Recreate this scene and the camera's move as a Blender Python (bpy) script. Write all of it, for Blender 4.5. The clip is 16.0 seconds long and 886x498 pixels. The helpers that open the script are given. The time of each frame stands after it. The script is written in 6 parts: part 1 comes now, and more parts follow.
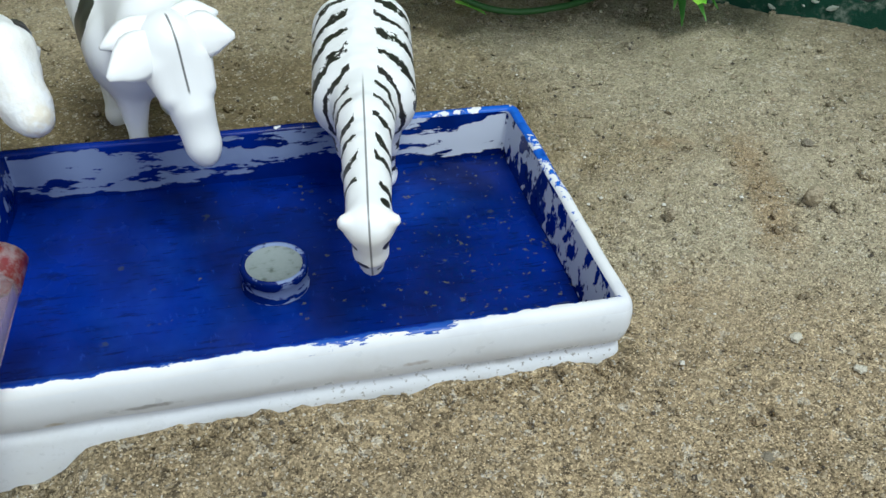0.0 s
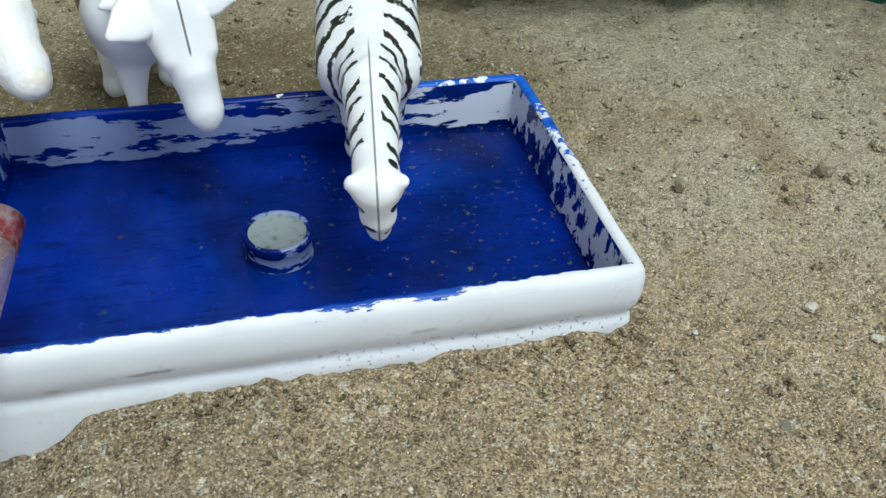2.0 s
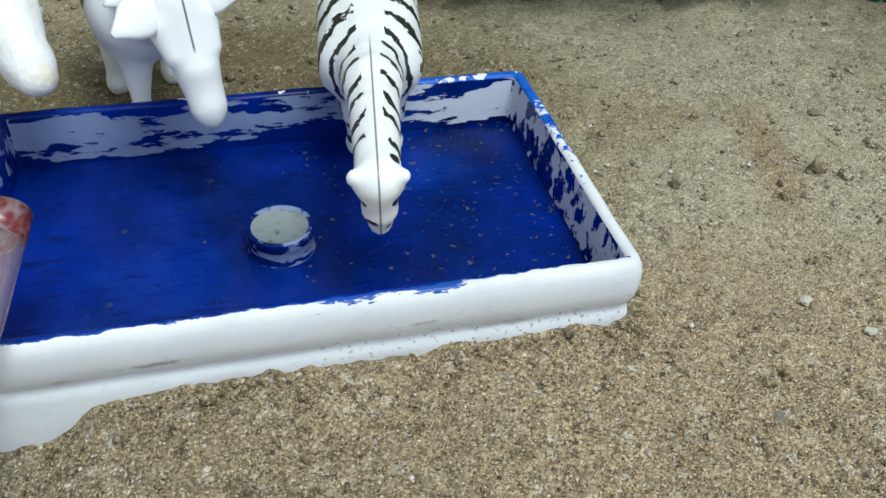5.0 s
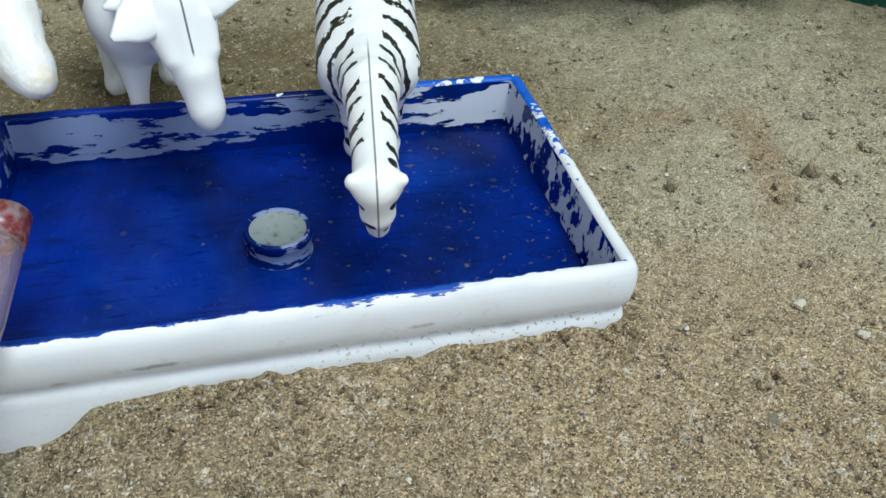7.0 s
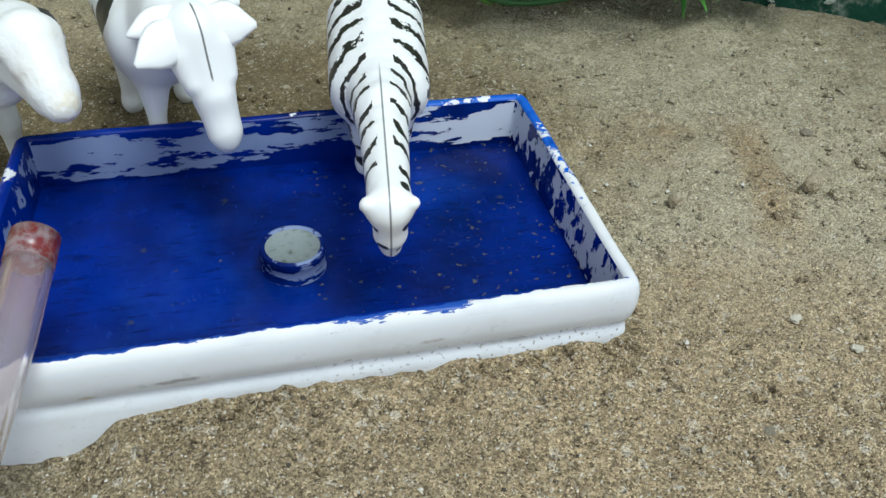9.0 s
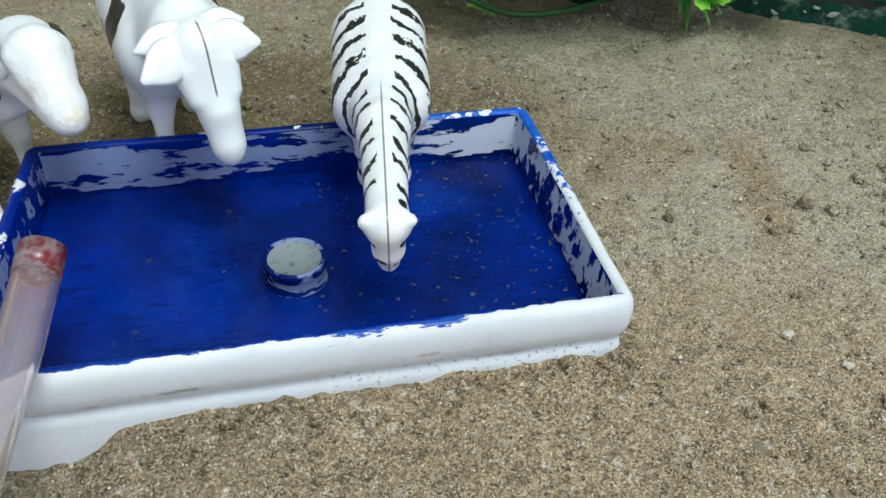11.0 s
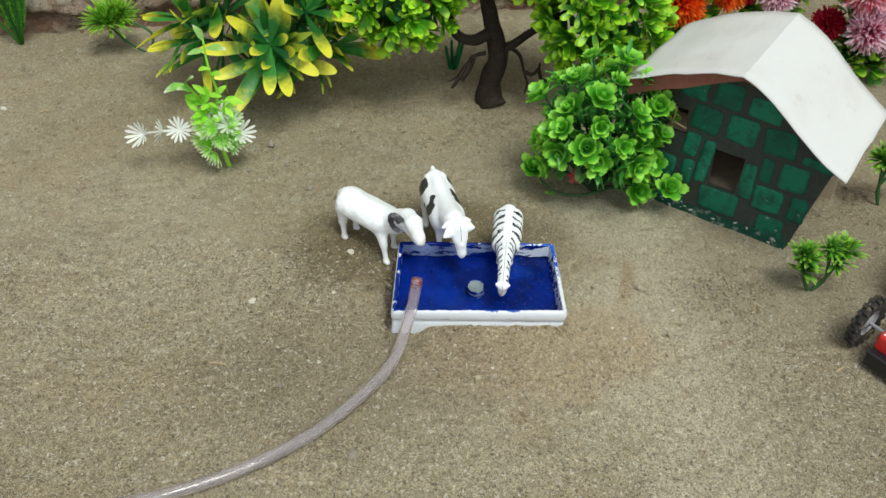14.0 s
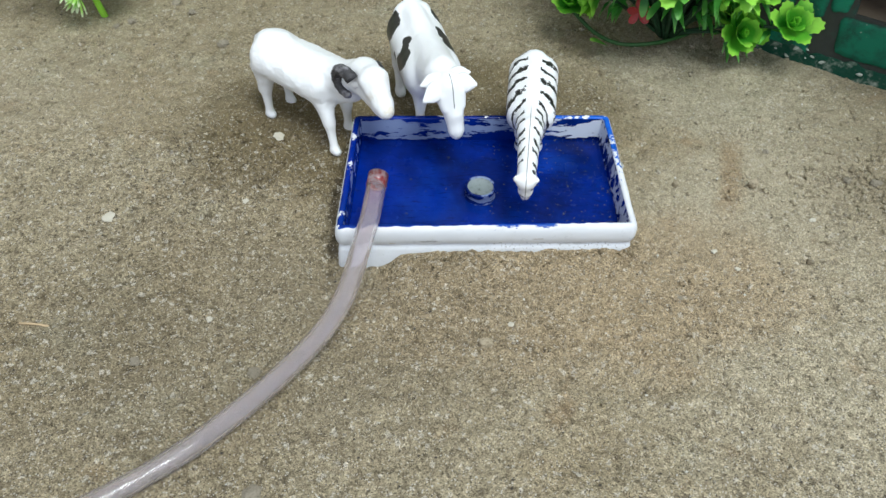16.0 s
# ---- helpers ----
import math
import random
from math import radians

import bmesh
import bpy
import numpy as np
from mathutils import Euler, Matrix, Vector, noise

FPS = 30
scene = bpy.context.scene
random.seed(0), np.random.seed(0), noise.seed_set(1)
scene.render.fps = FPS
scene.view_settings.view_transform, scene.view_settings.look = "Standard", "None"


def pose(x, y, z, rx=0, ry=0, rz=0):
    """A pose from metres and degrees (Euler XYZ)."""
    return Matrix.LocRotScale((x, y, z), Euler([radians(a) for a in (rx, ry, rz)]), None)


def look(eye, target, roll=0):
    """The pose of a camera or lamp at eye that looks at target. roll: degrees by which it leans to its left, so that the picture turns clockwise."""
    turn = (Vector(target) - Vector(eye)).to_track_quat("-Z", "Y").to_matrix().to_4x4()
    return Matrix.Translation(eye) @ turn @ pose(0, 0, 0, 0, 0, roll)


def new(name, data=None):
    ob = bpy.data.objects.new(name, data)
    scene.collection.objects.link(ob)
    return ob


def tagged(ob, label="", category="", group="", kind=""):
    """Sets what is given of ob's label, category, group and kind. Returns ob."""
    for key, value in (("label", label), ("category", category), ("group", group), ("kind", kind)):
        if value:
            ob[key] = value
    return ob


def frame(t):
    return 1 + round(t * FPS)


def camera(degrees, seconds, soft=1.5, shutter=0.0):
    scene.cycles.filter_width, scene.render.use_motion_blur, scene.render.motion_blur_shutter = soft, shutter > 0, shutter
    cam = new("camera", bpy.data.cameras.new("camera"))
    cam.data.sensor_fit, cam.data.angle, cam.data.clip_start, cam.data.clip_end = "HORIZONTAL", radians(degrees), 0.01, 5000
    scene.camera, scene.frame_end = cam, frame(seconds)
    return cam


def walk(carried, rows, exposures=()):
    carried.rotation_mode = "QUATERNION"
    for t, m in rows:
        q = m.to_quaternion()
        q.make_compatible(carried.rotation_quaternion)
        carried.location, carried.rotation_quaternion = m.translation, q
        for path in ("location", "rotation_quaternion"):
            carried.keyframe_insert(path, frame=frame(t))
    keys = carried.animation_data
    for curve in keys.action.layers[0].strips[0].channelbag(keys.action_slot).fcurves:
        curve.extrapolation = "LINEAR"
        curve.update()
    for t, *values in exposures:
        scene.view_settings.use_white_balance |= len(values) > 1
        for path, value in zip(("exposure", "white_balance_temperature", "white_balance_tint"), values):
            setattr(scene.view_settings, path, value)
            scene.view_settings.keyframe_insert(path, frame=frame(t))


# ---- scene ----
cam = camera(51.0, 16.0)
PATH = [
    (0, (0.06037, -0.11385, 0.12210), (0.15304, 0.27169, -0.18248), -0.289),
    (0.5, (0.06007, -0.11289, 0.12068), (0.15378, 0.27090, -0.18578), -0.043),
    (1, (0.05882, -0.11348, 0.11710), (0.15263, 0.27085, -0.18866), -0.125),
    (1.5, (0.05978, -0.11265, 0.11773), (0.15296, 0.27043, -0.18979), -0.115),
    (2, (0.05850, -0.11302, 0.11581), (0.15226, 0.26988, -0.19176), -0.077),
    (2.5, (0.05815, -0.11305, 0.11415), (0.15196, 0.26973, -0.19355), -0.007),
    (3, (0.05867, -0.11230, 0.11414), (0.15260, 0.26978, -0.19439), -0.004),
    (3.5, (0.05802, -0.11319, 0.11390), (0.15204, 0.26957, -0.19376), -0.057),
    (4, (0.05769, -0.11446, 0.11666), (0.15206, 0.26809, -0.19116), -0.016),
    (6.5, (0.05713, -0.11579, 0.11671), (0.15285, 0.26617, -0.19142), 0.166),
    (7, (0.05706, -0.11583, 0.11798), (0.15405, 0.26556, -0.19046), 0.401),
    (7.5, (0.05752, -0.11609, 0.11818), (0.15400, 0.26573, -0.18988), 0.291),
    (8, (0.05706, -0.11819, 0.12244), (0.15352, 0.26283, -0.18663), 0.338),
    (8.5, (0.05488, -0.11861, 0.12428), (0.15118, 0.26336, -0.18366), 0.269),
    (11, (0.05710, -0.12019, 0.12933), (0.14716, 0.26253, -0.17956), 0.275),
    (11.5, (0.05798, -0.12484, 0.14260), (0.13447, 0.26159, -0.16534), -1.117),
    (12, (0.04117, -0.15484, 0.17109), (0.09422, 0.23986, -0.13122), -2.278),
    (12.5, (0.01106, -0.17216, 0.19171), (0.04792, 0.21983, -0.11648), -1.391),
    (13, (0.01625, -0.24015, 0.25607), (0.04661, 0.14215, -0.06474), 0.500),
    (13.5, (0.01688, -0.34394, 0.36920), (0.04526, 0.03487, 0.04408), 1.297),
    (14, (0.00525, -0.45828, 0.46555), (0.02986, -0.07893, 0.14077), 1.739),
    (14.5, (-0.02358, -0.53170, 0.52537), (-0.00535, -0.14943, 0.20359), 1.725),
    (15, (-0.01819, -0.47069, 0.48427), (-0.01117, -0.09218, 0.15765), 1.424),
    (15.5, (0.00965, -0.37596, 0.39852), (0.01932, -0.01001, 0.05795), 0.738),
    (16, (0.03336, -0.26975, 0.27300), (0.04720, 0.08432, -0.07977), -0.379),
]
walk(cam, [(t, look(eye, target, roll)) for t, eye, target, roll in PATH],
     [(0, -0.24, 6000, 5), (8.7, -0.24, 6000, 5), (11.5, -0.27, 5980, 5), (12.5, -0.21, 6150, 5), (13.2, -0.23, 6330, 5), (13.8, -0.22, 6400, 6), (14.6, -0.07, 6300, 9), (15.2, -0.04, 6230, 9), (15.6, -0.08, 6200, 9), (16, -0.10, 6050, 9)])

# ---- daylight: bright overcast ----
world = bpy.data.worlds.new("sky")
scene.world = world
world.use_nodes = True
wn = world.node_tree.nodes
sky = wn.new("ShaderNodeTexSky")
sky.sky_type, sky.sun_disc = "NISHITA", False
sky.sun_elevation, sky.sun_rotation = radians(65), radians(153)
grey = wn.new("ShaderNodeHueSaturation")
grey.inputs["Saturation"].default_value = 0.25
world.node_tree.links.new(sky.outputs[0], grey.inputs["Color"])
world.node_tree.links.new(grey.outputs[0], wn["Background"].inputs["Color"])
wn["Background"].inputs["Strength"].default_value = 0.185
sun = new("sun", bpy.data.lights.new("sun", "SUN"))
sun.data.energy, sun.data.angle, sun.data.color = 2.7, radians(24), (0.96, 1.0, 0.92)
sun.matrix_world = look((0.38, -0.54, 1.55), (0.05, 0.1, 0))
scene.view_settings.exposure = 0.0


# ---- material helpers ----
class Nodes:
    """Small builder round one material's node tree."""

    def __init__(self, name, rough=0.5, metal=0.0, spec=0.5, coat=0.0):
        self.mat = bpy.data.materials.new(name)
        self.mat.use_nodes = True
        self.n, self.l = self.mat.node_tree.nodes, self.mat.node_tree.links
        self.b = self.n["Principled BSDF"]
        self.b.inputs["Roughness"].default_value = rough
        self.b.inputs["Metallic"].default_value = metal
        self.b.inputs["Specular IOR Level"].default_value = spec
        self.b.inputs["Coat Weight"].default_value = coat
        self.xyz = self.n.new("ShaderNodeTexCoord").outputs["Object"]

    def feed(self, socket, value):
        if isinstance(value, bpy.types.NodeSocket):
            self.l.new(value, socket)
        elif isinstance(value, (tuple, list)) and len(value) == 3 and socket.type == "RGBA":
            socket.default_value = (*value, 1)
        else:
            socket.default_value = value

    def math(self, op, a, b=0.0, c=0.0, clamp=False):
        m = self.n.new("ShaderNodeMath")
        m.operation, m.use_clamp = op, clamp
        for s, v in zip(m.inputs, (a, b, c)):
            self.feed(s, v)
        return m.outputs[0]

    def noise(self, scale, detail=3.0, rough=0.55, vector=None, stretch=None, shift=None):
        v = vector or self.xyz
        if stretch or shift:
            mp = self.n.new("ShaderNodeMapping")
            self.feed(mp.inputs["Vector"], v)
            mp.inputs["Scale"].default_value = stretch or (1, 1, 1)
            mp.inputs["Location"].default_value = shift or (0, 0, 0)
            v = mp.outputs[0]
        t = self.n.new("ShaderNodeTexNoise")
        t.inputs["Scale"].default_value, t.inputs["Detail"].default_value, t.inputs["Roughness"].default_value = scale, detail, rough
        self.feed(t.inputs["Vector"], v)
        return t.outputs["Fac"]

    def cells(self, scale, out="Color", vector=None):
        t = self.n.new("ShaderNodeTexVoronoi")
        t.inputs["Scale"].default_value = scale
        self.feed(t.inputs["Vector"], vector or self.xyz)
        return t.outputs[out]

    def axis(self, which, vector=None):
        s = self.n.new("ShaderNodeSeparateXYZ")
        self.feed(s.inputs[0], vector or self.xyz)
        return s.outputs[which]

    def band(self, value, low, high, a=0.0, b=1.0):
        r = self.n.new("ShaderNodeMapRange")
        r.interpolation_type = "SMOOTHSTEP"
        for s, v in zip(r.inputs, (value, low, high, a, b)):
            self.feed(s, v)
        return r.outputs[0]

    def mix(self, fac, a, b, blend="MIX"):
        m = self.n.new("ShaderNodeMix")
        m.data_type, m.blend_type = "RGBA", blend
        self.feed(m.inputs[0], fac)
        self.feed(m.inputs[6], a)
        self.feed(m.inputs[7], b)
        return m.outputs[2]

    def random(self):
        return self.n.new("ShaderNodeObjectInfo").outputs["Random"]

    def island(self):
        return self.n.new("ShaderNodeNewGeometry").outputs["Random Per Island"]

    def bump(self, height, strength=0.3, distance=0.001):
        b = self.n.new("ShaderNodeBump")
        b.inputs["Strength"].default_value, b.inputs["Distance"].default_value = strength, distance
        self.feed(b.inputs["Height"], height)
        self.l.new(b.outputs[0], self.b.inputs["Normal"])

    def colour(self, value):
        self.feed(self.b.inputs["Base Color"], value)
        return self

    def rough(self, value):
        self.feed(self.b.inputs["Roughness"], value)
        return self


def sand_tone(m):
    """Colour of the soil at a place: patches, turned earth, grey silt and painted shade, without single grains."""
    big, mid = m.noise(5, 4), m.noise(38, 5, 0.6)
    base = m.mix(m.band(big, 0.35, 0.65), (0.390, 0.335, 0.230), (0.475, 0.420, 0.308))
    base = m.mix(m.band(m.noise(13, 4, 0.55, shift=(3, 1, 0)), 0.48, 0.68, 0, 0.30), base, (0.46, 0.365, 0.230))
    base = m.mix(m.band(m.noise(24, 4, 0.6, shift=(1, 9, 0)), 0.54, 0.72, 0, 0.6), base, (0.51, 0.485, 0.375))
    base = m.mix(m.band(mid, 0.50, 0.70, 0, 0.35), base, (0.270, 0.215, 0.135))
    base = m.mix(m.band(m.noise(85, 5, 0.65, shift=(7, 3, 0)), 0.54, 0.70, 0, 0.4), base, (0.58, 0.52, 0.39))
    # greyer silt beyond the tray's short side, lightened for the stronger light there
    silt = m.math("ADD", m.axis(0), m.math("MULTIPLY", m.math("SUBTRACT", m.noise(20, 4, 0.6, shift=(2, 5, 0)), 0.5), 0.12))
    base = m.mix(m.math("MULTIPLY", m.band(silt, 0.125, 0.165, 0, 0.6), m.math("MULTIPLY", m.band(m.axis(0), 0.20, 0.27, 1, 0), m.band(m.math("ABSOLUTE", m.axis(1)), 0.25, 0.6, 1, 0))), base, (0.60, 0.55, 0.43))
    # a browner, freshly turned stretch before the tray
    turned = m.math("ADD", m.math("POWER", m.math("DIVIDE", m.math("SUBTRACT", m.axis(0), 0.10), 0.10), 2.0), m.math("POWER", m.math("DIVIDE", m.math("ADD", m.axis(1), 0.022), 0.045), 2.0))
    turned = m.math("ADD", turned, m.math("MULTIPLY", m.math("SUBTRACT", m.noise(28, 4, 0.6, shift=(4, 4, 0)), 0.5), 1.6))
    base = m.mix(m.band(turned, 0.3, 1.5, 0.65, 0), base, (0.475, 0.370, 0.242))
    rust = m.noise(33, 4, 0.6, shift=(6, 2, 0))
    base = m.mix(m.band(rust, 0.62, 0.74, 0, 0.38), base, (0.36, 0.225, 0.115))
    # shade round and behind the animals, painted into the soil colour
    soil_shade = m.math("ADD", m.math("POWER", m.math("DIVIDE", m.math("SUBTRACT", m.axis(0), 0.025), 0.105), 2.0), m.math("POWER", m.math("DIVIDE", m.math("SUBTRACT", m.axis(1), 0.095), 0.060), 2.0))
    soil_shade = m.math("ADD", soil_shade, m.math("MULTIPLY", m.math("SUBTRACT", m.noise(22, 5, 0.65, shift=(9, 9, 0)), 0.5), 1.5))
    base = m.mix(m.band(soil_shade, 0.35, 1.5, 0.72, 0), base, (0.175, 0.136, 0.070))
    # dimmer light before the tray's left corner, also painted into the soil
    soil_shade = m.math("ADD", m.math("POWER", m.math("DIVIDE", m.math("ADD", m.axis(0), 0.025), 0.110), 2.0), m.math("POWER", m.math("DIVIDE", m.math("ADD", m.axis(1), 0.040), 0.070), 2.0))
    soil_shade = m.math("ADD", soil_shade, m.math("MULTIPLY", m.math("SUBTRACT", m.noise(26, 5, 0.65, shift=(3, 8, 0)), 0.5), 1.8))
    base = m.mix(m.band(soil_shade, -0.2, 1.7, 0.55, 0), base, (0.225, 0.190, 0.130))
    # shadow in the trench along the tray's short side, painted as dark soil
    trench_shade = m.math("ADD", m.math("ABSOLUTE", m.math("ADD", m.math("MULTIPLY_ADD", m.axis(1), -0.084, m.axis(0)), 0.0030)), m.math("MULTIPLY", m.math("ABSOLUTE", m.math("SUBTRACT", m.axis(1), 0.038)), 0.12))
    trench_shade = m.math("ADD", trench_shade, m.math("MULTIPLY", m.math("SUBTRACT", m.noise(160, 4, 0.6), 0.5), 0.012))
    base = m.mix(m.band(trench_shade, 0.0035, 0.0070, 0.8, 0), base, (0.075, 0.060, 0.042))
    # soil darkened towards the tractor: shade there is put into the colour
    worn = m.math("ADD", m.axis(0), m.math("MULTIPLY", m.math("SUBTRACT", m.noise(9, 4, 0.6, shift=(5, 8, 0)), 0.5), 0.16))
    base = m.mix(m.math("MULTIPLY", m.band(worn, 0.19, 0.33, 0, 0.5), m.band(m.math("ADD", m.math("ABSOLUTE", m.axis(1)), m.axis(0)), 0.8, 1.6, 1, 0)), base, (0.300, 0.255, 0.180))
    # a rusty streak beside the large pebble
    streak = m.math("ABSOLUTE", m.math("SUBTRACT", m.math("MULTIPLY_ADD", m.axis(1), -0.27, m.axis(0)), 0.1634))
    streak = m.math("ADD", streak, m.math("MULTIPLY", m.math("SUBTRACT", m.noise(70, 5, 0.65, shift=(2, 6, 0)), 0.5), 0.014))
    base = m.mix(m.math("MULTIPLY", m.band(streak, 0.001, 0.008, 0.5, 0), m.band(m.math("ABSOLUTE", m.math("SUBTRACT", m.axis(1), 0.044)), 0.012, 0.032, 1, 0)), base, (0.36, 0.235, 0.115))
    return m.mix(1.0, base, (0.875, 0.852, 0.80), "MULTIPLY")


def silted(m):
    """Where fine dust has filled in between the grains."""
    side = m.math("ADD", m.axis(0), m.math("MULTIPLY", m.math("SUBTRACT", m.noise(16, 4, 0.6, shift=(8, 2, 0)), 0.5), 0.10))
    behind = m.math("ADD", m.axis(1), m.math("MULTIPLY", m.math("SUBTRACT", m.noise(14, 4, 0.6, shift=(1, 3, 0)), 0.5), 0.10))
    front = m.band(m.axis(1), -0.03, 0.02)
    return m.math("MULTIPLY", m.math("MAXIMUM", m.math("MULTIPLY", m.math("MULTIPLY", m.band(side, 0.10, 0.15), m.band(side, 0.5, 1.2, 1, 0)), front), m.band(behind, 0.07, 0.13)), m.band(m.noise(45, 4, 0.6, shift=(5, 5, 0)), 0.35, 0.65, 0.5, 1))


def make_sand():
    m = Nodes("sandy_soil", rough=0.95, spec=0.12)
    base = tone = sand_tone(m)
    mid, clod, fine = m.noise(38, 5, 0.6), m.noise(150, 4, 0.65), m.noise(1500, 4, 0.75)
    # shade of small pits put into the colour; the coarser ones follow the bump
    base = m.mix(m.band(clod, 0.56, 0.68, 0, 0.5), base, (0.13, 0.105, 0.068))
    base = m.mix(m.band(m.noise(420, 5, 0.75, shift=(8, 1, 0)), 0.55, 0.64, 0, 0.45), base, (0.12, 0.095, 0.062))
    base = m.mix(m.band(m.noise(520, 5, 0.75, shift=(3, 7, 0)), 0.56, 0.66, 0, 0.5), base, (0.66, 0.60, 0.48))
    grain, grit = m.n.new("ShaderNodeSeparateColor"), m.n.new("ShaderNodeSeparateColor")
    m.feed(grain.inputs[0], m.cells(2100))
    m.feed(grit.inputs[0], m.cells(1150))
    crumb = m.n.new("ShaderNodeSeparateColor")
    m.feed(crumb.inputs[0], m.cells(620))
    base = m.mix(0.34, base, m.mix(crumb.outputs[0], (0.55, 0.53, 0.50), (1.45, 1.46, 1.48)), "MULTIPLY")
    base = m.mix(m.band(crumb.outputs[1], 0.93, 0.94, 0, 0.55), base, (0.10, 0.08, 0.055))
    base = m.mix(m.band(crumb.outputs[2], 0.95, 0.96, 0, 0.55), base, (0.66, 0.62, 0.54))
    base = m.mix(0.55, base, m.mix(grain.outputs[0], (0.34, 0.32, 0.29), (1.68, 1.66, 1.62)), "MULTIPLY")
    base = m.mix(0.30, base, m.mix(grit.outputs[1], (0.40, 0.39, 0.37), (1.6, 1.6, 1.58)), "MULTIPLY")
    base = m.mix(0.35, base, m.mix(m.band(fine, 0.3, 0.7), (0.55, 0.54, 0.52), (1.45, 1.45, 1.45)), "MULTIPLY")
    base = m.mix(m.band(grain.outputs[1], 0.95, 0.96, 0, 0.7), base, (0.72, 0.68, 0.60))
    base = m.mix(m.band(grain.outputs[2], 0.88, 0.91, 0, 0.7), base, (0.07, 0.056, 0.040))
    base = m.mix(m.math("MULTIPLY", silted(m), 0.5), base, tone)
    m.colour(base)
    h = m.math("ADD", m.math("MULTIPLY", m.cells(2100, "Distance"), -1.3), m.math("ADD", m.math("MULTIPLY", fine, 1.4), m.math("ADD", m.math("MULTIPLY", mid, 2.4), m.math("MULTIPLY", clod, -1.5))))
    m.bump(h, 0.9, 0.00055)
    return m.mat


def make_grain():
    """Single sand grains: the soil's tone there, lighter or darker from grain to grain."""
    m = Nodes("sand_grain", rough=0.85, spec=0.25)
    r = m.island()
    r2 = m.math("FRACT", m.math("MULTIPLY", r, 37.7))
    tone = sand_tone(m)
    c = m.mix(1.0, tone, m.mix(r, (0.46, 0.44, 0.41), (1.84, 1.86, 1.88)), "MULTIPLY")
    # the small pits' shade, put into the grain colour as well
    c = m.mix(m.band(m.noise(420, 5, 0.75, shift=(8, 1, 0)), 0.54, 0.64, 0, 0.42), c, (0.14, 0.11, 0.07))
    c = m.mix(m.band(r2, 0.975, 0.98, 0, 0.8), c, (0.74, 0.70, 0.61))
    c = m.mix(m.band(r2, 0.20, 0.21, 0.88, 0), c, (0.062, 0.047, 0.033))
    c = m.mix(m.band(m.math("FRACT", m.math("MULTIPLY", r, 91.3)), 0.93, 0.94, 0, 0.5), c, (0.50, 0.35, 0.21))
    m.colour(m.mix(m.math("MULTIPLY", silted(m), 0.55), c, tone))
    return m.mat


def make_plain(name, colour, rough=0.5, dirt=(0.2, 0.15, 0.08), amount=0.25, scale=60, metal=0.0, spec=0.5, bump=0.1, coat=0.0):
    m = Nodes(name, rough, metal, spec, coat)
    n = m.noise(scale, 5, 0.65)
    m.colour(m.mix(m.band(n, 0.5, 0.8, 0, amount), colour, dirt))
    m.rough(m.band(m.noise(scale * 3), 0.3, 0.7, rough * 0.8, min(1, rough * 1.25)))
    m.bump(m.noise(scale * 8, 3), bump, 0.0006)
    return m.mat


def make_leaf(name, low, high, tip=None, length=0.02, vary=0.35, rough=0.4, start=0.24):
    """Plastic leaf: shade varies from leaf to leaf and with the leaf's length."""
    m = Nodes(name, rough, spec=0.5)
    r = m.math("FRACT", m.math("ADD", m.random(), m.island()))
    c = m.mix(r, low, high)
    c = m.mix(m.band(m.noise(90, 3), 0.4, 0.75, 0, vary), c, (low[0] * 0.45, low[1] * 0.5, low[2] * 0.45))
    if tip:
        grad = m.n.new("ShaderNodeAttribute")
        grad.attribute_name = "along"
        along = m.math("ADD", m.math("MULTIPLY", grad.outputs["Fac"], length), m.math("MULTIPLY", m.math("SUBTRACT", m.noise(150, 2), 0.5), length * 0.3))
        c = m.mix(m.band(along, m.math("MULTIPLY_ADD", r, length * 0.26, length * start), m.math("MULTIPLY_ADD", r, length * 0.26, length * (start + 0.38))), c, tip)
    m.colour(c)
    m.b.inputs["Subsurface Weight"].default_value = 0.0
    tr = m.n.new("ShaderNodeBsdfTranslucent")
    m.feed(tr.inputs["Color"], c)
    ms = m.n.new("ShaderNodeMixShader")
    ms.inputs[0].default_value = 0.35
    m.l.new(m.b.outputs[0], ms.inputs[1])
    m.l.new(tr.outputs[0], ms.inputs[2])
    m.l.new(ms.outputs[0], m.n["Material Output"].inputs["Surface"])
    m.bump(m.noise(260, 2, stretch=(0.3, 1.5, 1)), 0.15, 0.0005)
    return m.mat


